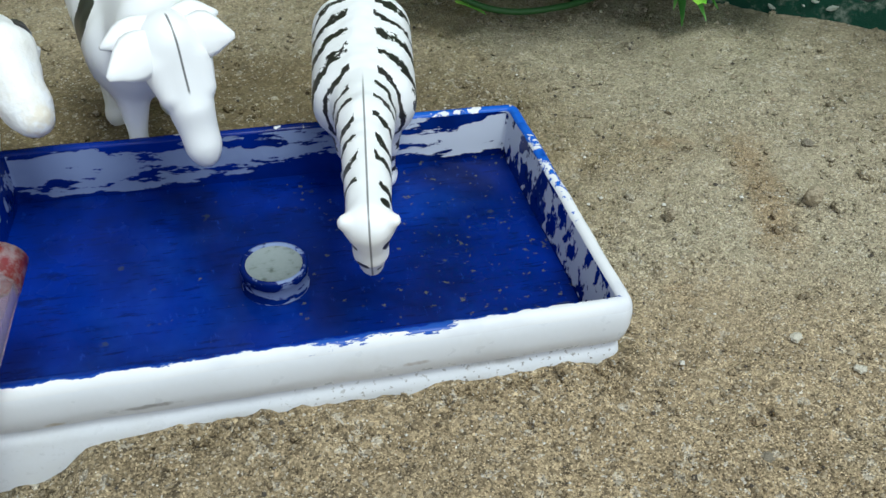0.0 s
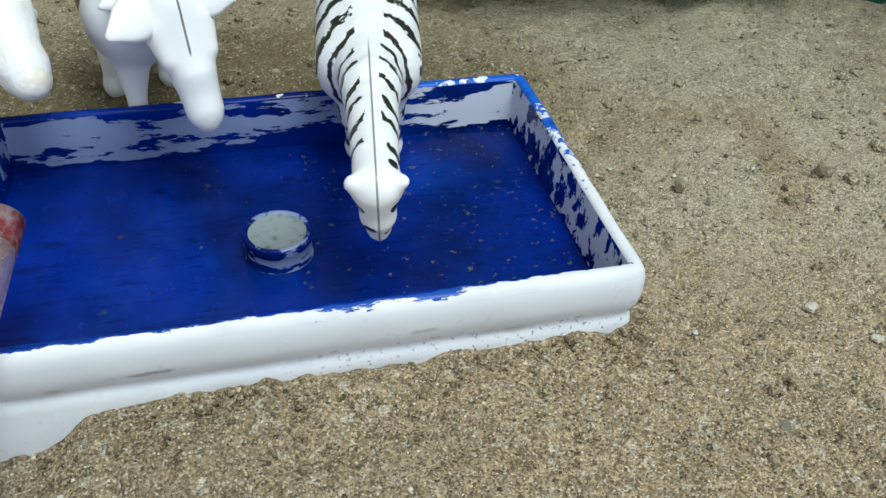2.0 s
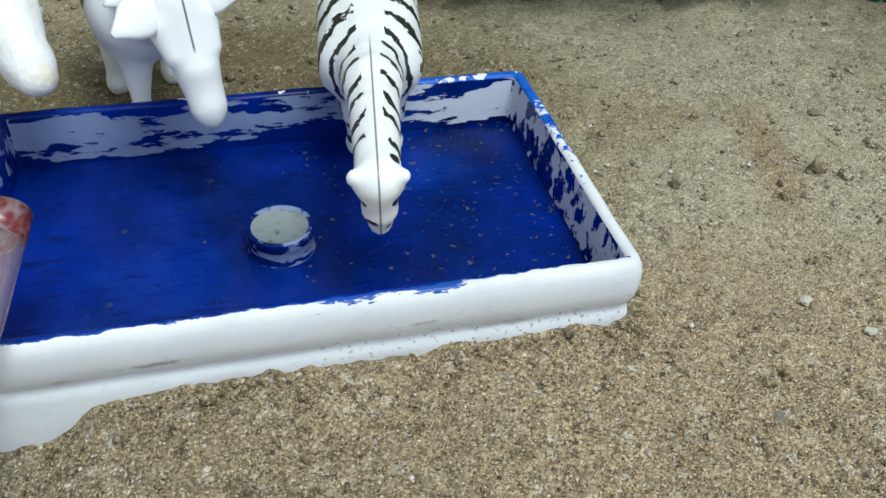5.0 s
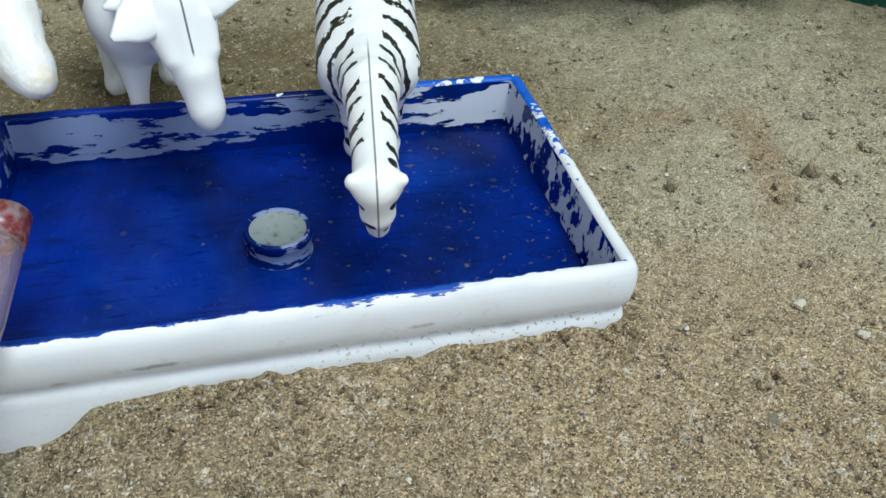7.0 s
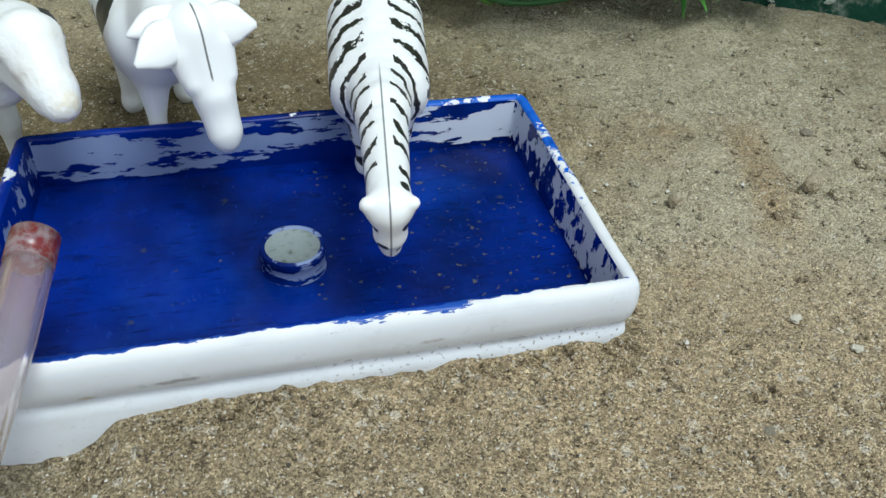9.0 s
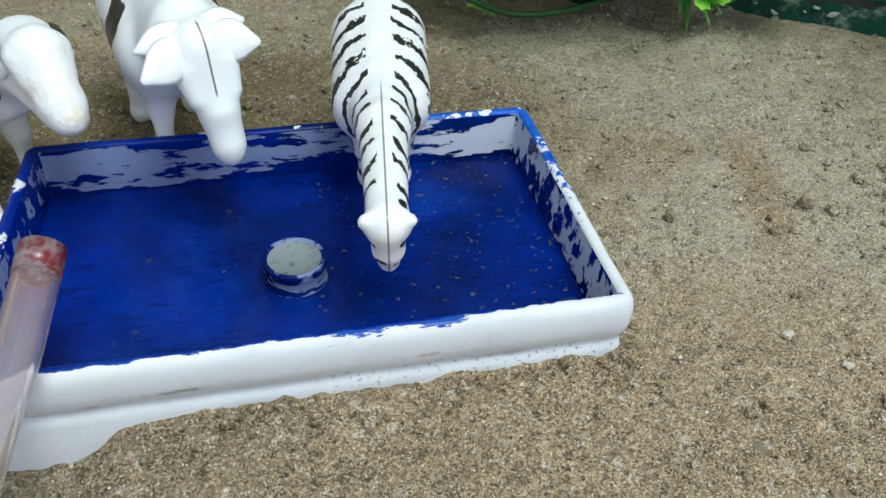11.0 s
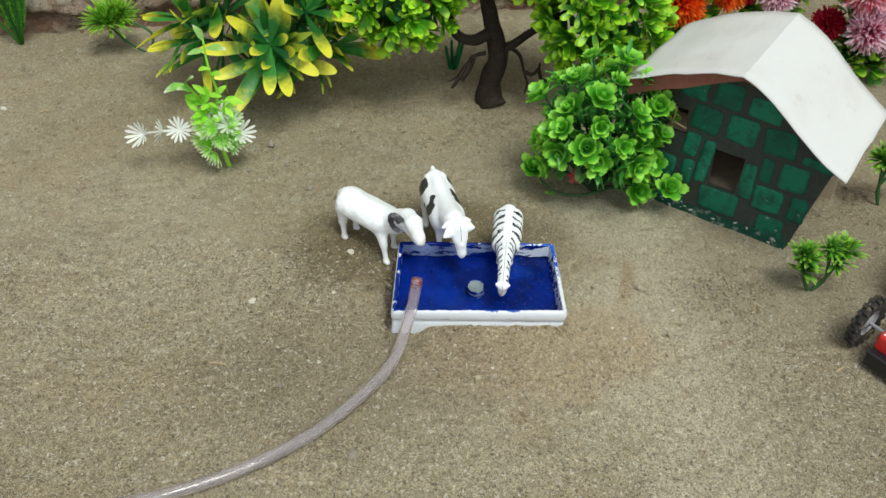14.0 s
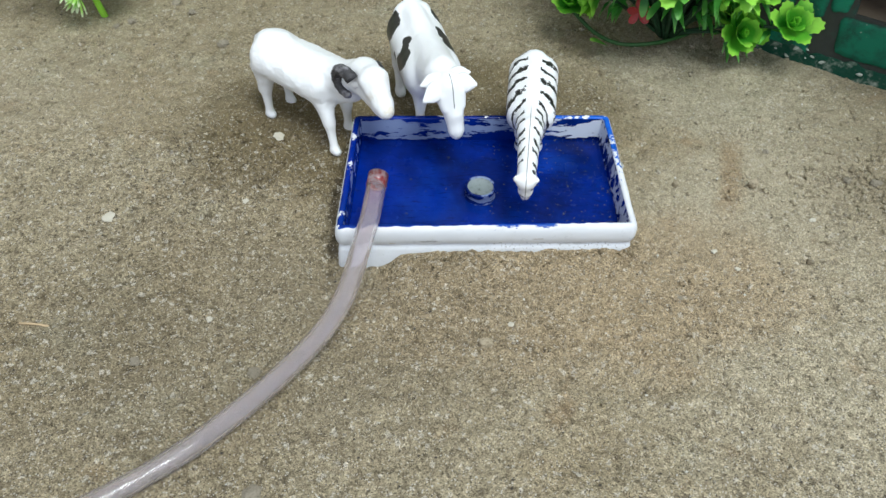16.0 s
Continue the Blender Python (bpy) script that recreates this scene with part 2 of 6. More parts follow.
def make_flaked(name, bias, cx=0.0, cy=0.0, cz=0.0, z0=None, cabs=0.0, scale=130, stretch=(1, 1, 1), speck=0.0, shift=(0, 0, 0), bare=(0.74, 0.75, 0.77), coarse=2.0, faded=0.0, pale=0.0, smear=None):
    """Blue enamel flaking off white plastic; bias and slopes say where it has stayed (in the tray's own metres)."""
    m = Nodes(name, 0.28, spec=0.15)
    n = m.noise(scale, 5, 0.62, stretch=stretch, shift=shift)
    n2 = m.noise(scale * 0.35, 3, 0.5, stretch=stretch, shift=shift)
    f = m.math("ADD", m.math("MULTIPLY", m.math("SUBTRACT", n, 0.5), 2.4), bias)
    f = m.math("ADD", f, m.math("MULTIPLY", m.math("SUBTRACT", n2, 0.5), coarse))
    for k, axis in ((cx, 0), (cy, 1), (cz, 2)):
        if k:
            f = m.math("ADD", f, m.math("MULTIPLY", m.axis(axis), k))
    if z0 is not None:
        f = m.math("ADD", f, m.math("MULTIPLY", m.math("ABSOLUTE", m.math("SUBTRACT", m.axis(2), z0)), cabs))
    stay = m.band(f, 0.46, 0.54)
    if smear:
        at, reach, low = smear
        n3 = m.noise(560, 5, 0.68, stretch=(0.30, 1.2, 1.2), shift=(7, 7, 1))
        patch = m.math("ADD", n3, m.band(m.math("ABSOLUTE", m.math("SUBTRACT", m.axis(0), at)), reach * 0.5, reach, 0.05, -0.5))
        patch = m.math("ADD", patch, m.math("MULTIPLY", m.math("SUBTRACT", m.axis(1), low), 130.0))
        stay = m.math("MAXIMUM", stay, m.band(patch, 0.54, 0.57))
    blue = m.mix(m.band(m.noise(26, 4, 0.6), 0.3, 0.7), (0.0008, 0.007, 0.075), (0.0012, 0.020, 0.25))
    # cloudy lighter patches: soft sky sheen put into the blue
    blue = m.mix(m.band(m.noise(19, 5, 0.6, shift=(1, 4, 2)), 0.50, 0.72, 0, 0.55), blue, (0.008, 0.050, 0.34))
    blue = m.mix(m.band(m.noise(170, 4, 0.7, stretch=(0.5, 1.4, 1)), 0.56, 0.7, 0, 0.6), blue, (0.001, 0.005, 0.05))
    # brighter rim blue towards the right: a sheen painted into the enamel
    if faded:
        blue = m.mix(m.math("MULTIPLY", m.band(m.axis(0), 0.07, 0.10, 0, faded), m.band(m.noise(200, 3), 0.3, 0.55, 0.4, 1)), blue, (0.02, 0.13, 0.62))
    if speck:
        g = m.math("MULTIPLY", m.noise(520, 3, 0.6, shift=(2, 2, 2)), m.band(m.axis(0), 0.0, 0.1, 0.9, 1.12))
        blue = m.mix(m.band(g, 0.725, 0.76, 0, speck), blue, (0.13, 0.13, 0.065))
        g = m.noise(150, 3, 0.6, shift=(5, 1, 2))
        blue = m.mix(m.band(g, 0.68, 0.73, 0, speck * 0.8), blue, (0.05, 0.06, 0.035))
        # brush strokes and fine scratches
        g = m.noise(620, 4, 0.7, stretch=(0.22, 1.5, 1), shift=(3, 5, 1))
        blue = m.mix(m.band(g, 0.56, 0.66, 0, 0.55), blue, (0.0008, 0.004, 0.045))
        g = m.noise(480, 4, 0.7, stretch=(1.2, 0.5, 1), shift=(9, 5, 1))
        blue = m.mix(m.band(g, 0.60, 0.70, 0, 0.35), blue, (0.012, 0.055, 0.36))
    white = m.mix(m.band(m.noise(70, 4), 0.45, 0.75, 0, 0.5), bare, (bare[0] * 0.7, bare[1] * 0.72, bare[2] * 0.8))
    # whiter bare plastic to the right, partly the light put into the colour
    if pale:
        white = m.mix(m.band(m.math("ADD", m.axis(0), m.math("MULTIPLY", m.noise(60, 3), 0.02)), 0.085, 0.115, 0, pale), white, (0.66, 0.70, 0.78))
    if smear:
        blue = m.mix(m.band(m.math("ADD", f, m.math("MULTIPLY", m.noise(700, 3), 0.6)), 0.75, 1.35, 0.65, 0), blue, (0.03, 0.11, 0.45))
    m.colour(m.mix(stay, white, blue))
    m.rough(m.mix(stay, (0.42, 0.42, 0.42), m.mix(m.noise(60), (0.14, 0.14, 0.14), (0.36, 0.36, 0.36))))
    m.bump(m.math("ADD", stay, m.math("MULTIPLY", m.noise(300, 3), 0.5)), 0.35, 0.0004)
    return m.mat


SAND = make_sand()
GRAIN = make_grain()
STONE = make_plain("pebble_stone", (0.34, 0.30, 0.23), 0.95, (0.13, 0.105, 0.07), 0.8, 3, spec=0.15, bump=0.8)
PALE_STONE = make_plain("pale_shell_stone", (0.62, 0.58, 0.48), 0.8, (0.35, 0.3, 0.2), 0.5, 300, spec=0.2, bump=0.5)


# ---- mesh helpers ----
class Blade(list):
    """Vertices of one leaf, three to a row from its root to its tip."""

    def along(self):
        return [(i // 3) / (len(self) / 3 - 1) for i in range(len(self))]


def mesh_of(name, verts, faces, mats, smooth=True, slots=None, along=None):
    me = bpy.data.meshes.new(name)
    me.from_pydata([tuple(map(float, v)) for v in verts], [], [tuple(map(int, f)) for f in faces])
    for m in mats if isinstance(mats, (list, tuple)) else [mats]:
        me.materials.append(m)
    if smooth:
        me.polygons.foreach_set("use_smooth", [True] * len(me.polygons))
    if slots is not None:
        me.polygons.foreach_set("material_index", [int(s) for s in slots])
    along = verts.along() if isinstance(verts, Blade) else along
    if along:
        me.attributes.new("along", "FLOAT", "POINT").data.foreach_set("value", along)
    me.update()
    return me


def mesh_bm(name, bm, mat, smooth=False):
    me = bpy.data.meshes.new(name)
    bm.normal_update()
    bm.to_mesh(me)
    bm.free()
    for m in mat if isinstance(mat, (list, tuple)) else [mat]:
        me.materials.append(m)
    if smooth:
        me.polygons.foreach_set("use_smooth", [True] * len(me.polygons))
    return me


def part(name, data, material=None, parent=None, label="", m=None, smooth=False):
    """One mesh object under a thing or a part."""
    if isinstance(data, bmesh.types.BMesh):
        data = mesh_bm(name, data, material, smooth)
    ob = new(name, data)
    ob.parent = parent
    if m is not None:
        ob.matrix_basis = m
    return tagged(ob, label)


def thing(name, label, category, m=None, group="", kind=""):
    ob = new(name)
    ob.empty_display_size = 0.01
    if m is not None:
        ob.matrix_basis = m
    return tagged(ob, label, category, group, kind)


class Soup:
    """Collects vertices and faces of many pieces into one mesh."""

    def __init__(self):
        self.v, self.f, self.s, self.a = [], [], [], []

    def add(self, verts, faces, m=None, slot=0):
        o = len(self.v)
        self.v += [tuple(m @ Vector(p)) for p in verts] if m is not None else [tuple(p) for p in verts]
        self.f += [tuple(i + o for i in f) for f in faces]
        self.s += [slot] * len(faces)
        self.a += verts.along() if isinstance(verts, Blade) else [0.0] * len(verts)
        return self

    def mesh(self, name, mats, smooth=True):
        return mesh_of(name, self.v, self.f, mats, smooth, self.s, self.a if any(self.a) else None)


def box(x0, x1, y0, y1, z0, z1, bevel=0.0, bm=None, seg=2):
    own = bm or bmesh.new()
    got = bmesh.ops.create_cube(own, size=1)["verts"]
    for v in got:
        v.co = Vector((x0 if v.co.x < 0 else x1, y0 if v.co.y < 0 else y1, z0 if v.co.z < 0 else z1))
    if bevel:
        bmesh.ops.bevel(own, geom=list({e for v in got for e in v.link_edges}), offset=bevel, segments=seg, affect="EDGES", profile=0.5)
    return own


def tube(points, radii, sides=8, rough=0.0, seed=0, cap=True, smooth_steps=0):
    """Verts and faces of a round tube along points; radii one per point."""
    pts = [Vector(p) for p in points]
    rad = list(radii) if isinstance(radii, (list, tuple)) else [radii] * len(pts)
    if smooth_steps:
        fine, fr = [], []
        for i in range(len(pts) - 1):
            p0, p1, p2, p3 = pts[max(i - 1, 0)], pts[i], pts[i + 1], pts[min(i + 2, len(pts) - 1)]
            for k in range(smooth_steps):
                t = k / smooth_steps
                fine.append(0.5 * ((2 * p1) + (p2 - p0) * t + (2 * p0 - 5 * p1 + 4 * p2 - p3) * t * t + (3 * p1 - p0 - 3 * p2 + p3) * t ** 3))
                fr.append(rad[i] * (1 - t) + rad[i + 1] * t)
        pts, rad = fine + [pts[-1]], fr + [rad[-1]]
    verts, faces = [], []
    side = None
    for i, p in enumerate(pts):
        d = (pts[min(i + 1, len(pts) - 1)] - pts[max(i - 1, 0)]).normalized()
        if side is None:
            side = d.orthogonal().normalized()
        side = (side - d * side.dot(d)).normalized()
        up = d.cross(side)
        for k in range(sides):
            a = 2 * math.pi * k / sides
            w = side * math.cos(a) + up * math.sin(a)
            r = rad[i] * (1 + rough * noise.noise(Vector((k * 0.9 + seed, i * 0.35, seed * 1.7))))
            verts.append(p + w * r)
    for i in range(len(pts) - 1):
        for k in range(sides):
            a, b = i * sides + k, i * sides + (k + 1) % sides
            faces.append((a, b, b + sides, a + sides))
    if cap:
        faces.append(tuple(reversed(range(sides))))
        faces.append(tuple(range((len(pts) - 1) * sides, len(pts) * sides)))
    return verts, faces


def leaf(length, width, peak=0.6, fold=0.2, droop=0.3, rows=6, point=0.0):
    """Verts and faces of one leaf along +x: widest at peak, round-tipped (point: how far it is drawn to a tip), folded along its rib, bent down by droop."""
    verts, faces = [], []
    for i in range(rows + 1):
        t = math.sin(math.pi / 2 * i / rows) if i else 0.0
        if t < peak:
            w = 0.12 + 0.88 * math.sin(math.pi / 2 * t / peak) ** 1.4
        else:
            q = (t - peak) / (1 - peak)
            w = (1 - point) * math.sqrt(max(1 - q * q, 0.003)) + point * (1 - q)
        w *= width * 0.5
        x = length * (t - 0.12 * droop * t * t)
        z = -droop * length * t * t * 0.5
        verts += [(x, -w, z + fold * w), (x, 0, z), (x, w, z + fold * w)]
    for i in range(rows):
        a = 3 * i
        faces += [(a, a + 3, a + 4, a + 1), (a + 1, a + 4, a + 5, a + 2)]
    return Blade(verts), faces


def blob(bones, step, k):
    """A smooth closed skin round tapered bones (a, b, ra, rb), by surface nets."""
    A = np.array([b[0] for b in bones], float)
    B = np.array([b[1] for b in bones], float)
    R0, R1 = np.array([b[2] for b in bones]), np.array([b[3] for b in bones])
    pad = step * 3
    lo = np.minimum((A - R0[:, None]).min(0), (B - R1[:, None]).min(0)) - pad
    hi = np.maximum((A + R0[:, None]).max(0), (B + R1[:, None]).max(0)) + pad
    n = np.ceil((hi - lo) / step).astype(int) + 1
    g = [lo[i] + step * np.arange(n[i]) for i in range(3)]
    P = np.stack(np.meshgrid(*g, indexing="ij"), -1)
    total = np.zeros(P.shape[:3])
    for a, b, r0, r1 in zip(A, B, R0, R1):
        d = b - a
        t = np.clip(((P - a) @ d) / max(d @ d, 1e-12), 0, 1)
        total += np.exp(-np.clip((np.linalg.norm(P - a - t[..., None] * d, axis=-1) - (r0 + (r1 - r0) * t)) / k, -60, 60))
    F = -k * np.log(total)
    cells = tuple(s - 1 for s in F.shape)
    acc, cnt = np.zeros(cells + (3,)), np.zeros(cells)
    corner = [(i, j, l) for i in (0, 1) for j in (0, 1) for l in (0, 1)]
    val = {c: F[c[0]:c[0] + cells[0], c[1]:c[1] + cells[1], c[2]:c[2] + cells[2]] for c in corner}
    for c in corner:
        for ax in range(3):
            if c[ax] == 0:
                e = tuple(1 if i == ax else c[i] for i in range(3))
                f0, f1 = val[c], val[e]
                cross = (f0 < 0) != (f1 < 0)
                t = np.where(cross, f0 / np.where(cross, f0 - f1, 1), 0)
                for i in range(3):
                    acc[..., i] += np.where(cross, c[i] + (t if i == ax else 0), 0)
                cnt += cross
    live = cnt > 0
    index = -np.ones(cells, int)
    index[live] = np.arange(live.sum())
    where = np.argwhere(live)
    verts = lo + step * (where + acc[live] / cnt[live][:, None])
    faces = []
    for ax in range(3):
        u, w = (ax + 1) % 3, (ax + 2) % 3
        sl0 = [slice(1, -1)] * 3
        sl0[ax] = slice(0, -1)
        sl1 = list(sl0)
        sl1[ax] = slice(1, None)
        f0, f1 = F[tuple(sl0)], F[tuple(sl1)]
        for flip in (False, True):
            hit = np.argwhere((f0 < 0) & (f1 >= 0)) if not flip else np.argwhere((f0 >= 0) & (f1 < 0))
            hit = hit + np.array([0 if i == ax else 1 for i in range(3)])
            q = []
            for du, dw in ((-1, -1), (0, -1), (0, 0), (-1, 0)):
                c = hit.copy()
                c[:, u] += du
                c[:, w] += dw
                q.append(index[c[:, 0], c[:, 1], c[:, 2]])
            q = np.stack(q, 1)
            faces.append(q[:, ::-1] if flip else q)
    return verts, np.concatenate(faces)


# ---- the ground ----
def lift(x, y):
    """Height of the soil: slow swells, a bank against the tray's front, a hollow at its corner."""
    p = Vector((x * 14, y * 14, 0))
    z = 0.0016 * noise.noise(p) + 0.0009 * noise.noise(p * 4.3)
    z -= 0.0040 * max(0.0, noise.noise(p * 2.6 + Vector((5, 2, 0))) - 0.30) + 0.0030 * max(0.0, noise.noise(p * 6.5 + Vector((1, 8, 0))) - 0.32)
    near = max(0.0, 1 - abs(y + 0.006) / 0.020)
    if -0.004 < x < 0.128 and near:
        ragged = 0.7 + 0.45 * noise.noise(Vector((x * 90, 3, 0))) + 0.5 * noise.noise(Vector((x * 330, 1, y * 200)))
        z += 0.0030 * min(1, max(0, (x - 0.019) / 0.006)) * ragged * near
    # hollow at the tray's near corner, and a crumbled trench along its short side
    d = math.hypot((x - 0.008) * 0.9, y + 0.004)
    z -= 0.0055 * min(1, max(0, 1 - d / 0.019) * 2.2)
    d = math.hypot(x + 0.0030 - 0.084 * y, max(0, abs(y - 0.040) - 0.022))
    z -= 0.0050 * min(1, max(0, 1 - d / 0.0080) * 1.8) * (0.75 + 0.5 * noise.noise(Vector((x * 200, y * 200, 2))))
    return z


def spaced(stops):
    out = []
    for a, b, s in stops:
        out += list(np.arange(a, b - 1e-9, s))
    return out + [stops[-1][1]]


gx = spaced([(-80, -4, 19), (-4, -1, 0.5), (-1, -0.5, 0.05), (-0.5, -0.16, 0.004), (-0.16, 0.26, 0.0014), (0.26, 0.6, 0.004), (0.6, 1, 0.05), (1, 4, 0.5), (4, 80, 19)])
gy = spaced([(-80, -4, 19), (-4, -1, 0.5), (-1, -0.4, 0.05), (-0.4, -0.13, 0.004), (-0.13, 0.18, 0.0014), (0.18, 0.56, 0.004), (0.56, 1, 0.05), (1, 4, 0.5), (4, 80, 19)])
def rough_soil(x, y):
    """Small unevenness of the soil, calmer in the silt beyond the tray's short side."""
    k = 1 - 0.5 * min(1, max(0, (x - 0.13) / 0.03)) * min(1, max(0, (y + 0.02) / 0.04))
    return k * (0.0013 * noise.noise(Vector((x * 130, y * 130, 0))) + 0.0008 * noise.noise(Vector((x * 330, y * 330, 5))))


gv = [(x, y, lift(x, y) + rough_soil(x, y)) for y in gy for x in gx]
gn = len(gx)
gf = [(j * gn + i, j * gn + i + 1, (j + 1) * gn + i + 1, (j + 1) * gn + i) for j in range(len(gy) - 1) for i in range(gn - 1)]
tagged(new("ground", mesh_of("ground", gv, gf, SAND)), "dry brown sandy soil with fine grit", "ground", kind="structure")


def stone_mesh(name, r, seed, mat, flat=0.7):
    bm = bmesh.new()
    bmesh.ops.create_icosphere(bm, subdivisions=3, radius=r)
    for v in bm.verts:
        n = noise.noise(v.co / r * 1.1 + Vector((seed * 3.1, seed, 0)))
        n2 = noise.noise(v.co / r * 2.7 + Vector((seed, 7, 0)))
        v.co *= 1 + 0.42 * n + 0.26 * n2 + 0.10 * noise.noise(v.co / r * 6)
        v.co.z *= flat
        v.co.x *= 1.15
    return mesh_bm(name, bm, mat, False)

# ---- tray ----
TW, TD, TH = 0.1236, 0.0742, 0.0183
RIM, FLOOR = 0.0026, 0.0062
# blue-grey paint residue, darkened to hold the inner walls' shade
RESIDUE_SHADED = (0.20, 0.255, 0.43)
FLAKED_FLOOR = make_flaked("blue_enamel_floor", 1.6, speck=0.6, scale=90)
FLAKED_BACK = make_flaked("flaking_enamel_back", 0.08, z0=0.0130, cabs=120, scale=260, stretch=(0.34, 1, 1.3), bare=RESIDUE_SHADED, pale=0.85)
FLAKED_SIDE = make_flaked("flaking_enamel_side", 0.40, z0=0.0140, cabs=40, scale=330, stretch=(1, 0.8, 0.6), bare=RESIDUE_SHADED, coarse=0.9, pale=0.85)
# more blue stays on this wall, partly to paint in the corner's shadow
FLAKED_LEFT = make_flaked("flaking_enamel_left", 0.56, z0=0.0140, cabs=40, scale=330, stretch=(1, 0.8, 0.6), bare=RESIDUE_SHADED, coarse=0.9)
FLAKED_RIM_BACK = make_flaked("flaking_enamel_rim_back", 1.3, cx=-6.0, scale=260, coarse=1.0, faded=0.8)
FLAKED_RIM_SIDE = make_flaked("flaking_enamel_rim_side", -0.42, cy=20.5, scale=460, coarse=0.6, faded=0.9)
FLAKED_RIM_LEFT = make_flaked("flaking_enamel_rim_left", 0.85, scale=260)
FLAKED_RIM_FRONT = make_flaked("flaking_enamel_rim_front", -0.80, cx=-16, cy=1150, scale=620, stretch=(0.5, 1, 1), coarse=1.0, smear=(0.077, 0.021, 0.0014))
FLAKED_PEG = make_flaked("flaking_enamel_peg", 0.42, z0=0.0085, cabs=60, scale=300, stretch=(0.4, 0.4, 1.5), bare=RESIDUE_SHADED, coarse=0.3)
PEG_TOP = make_plain("worn_grey_peg", (0.215, 0.25, 0.25), 0.6, (0.035, 0.05, 0.03), 1.0, 420)


def make_tray_plastic():
    m = Nodes("scuffed_white_plastic", 0.32)
    c = m.mix(m.band(m.noise(90, 5, 0.65), 0.5, 0.8, 0, 0.25), (0.72, 0.745, 0.79), (0.54, 0.53, 0.49))
    for x, z, rx, rz, tint, k in ((0.0386, 0.0108, 0.0046, 0.0006, (0.16, 0.15, 0.15), 0.6), (0.0229, 0.0093, 0.0016, 0.0008, (0.4, 0.3, 0.12), 0.6), (0.0827, 0.0118, 0.0030, 0.0006, (0.25, 0.18, 0.12), 0.5), (0.098, 0.0072, 0.006, 0.0005, (0.2, 0.18, 0.14), 0.4)):
        d = m.math("ADD", m.math("POWER", m.math("DIVIDE", m.math("SUBTRACT", m.axis(0), x), rx), 2.0), m.math("POWER", m.math("DIVIDE", m.math("SUBTRACT", m.axis(2), z), rz), 2.0))
        d = m.math("ADD", d, m.math("MULTIPLY", m.math("SUBTRACT", m.noise(420, 3, 0.6), 0.45), 4.0))
        c = m.mix(m.math("MULTIPLY", m.band(d, 0.0, 1.6, k, 0), m.band(m.axis(1), 0.004, 0.006, 1, 0)), c, tint)
    specks = m.math("MULTIPLY", m.band(m.noise(850, 3, 0.6), 0.61, 0.65), m.math("MULTIPLY", m.band(m.axis(0), 0.045, 0.085, 0.1, 1), m.band(m.math("ADD", m.axis(2), m.math("MULTIPLY", m.noise(60), 0.012)), 0.010, 0.016, 0.8, 0)))
    m.colour(m.mix(specks, c, (0.13, 0.105, 0.075)))
    m.rough(m.band(m.noise(200), 0.3, 0.7, 0.26, 0.42))
    m.bump(m.noise(500, 3), 0.06, 0.0005)
    return m.mat


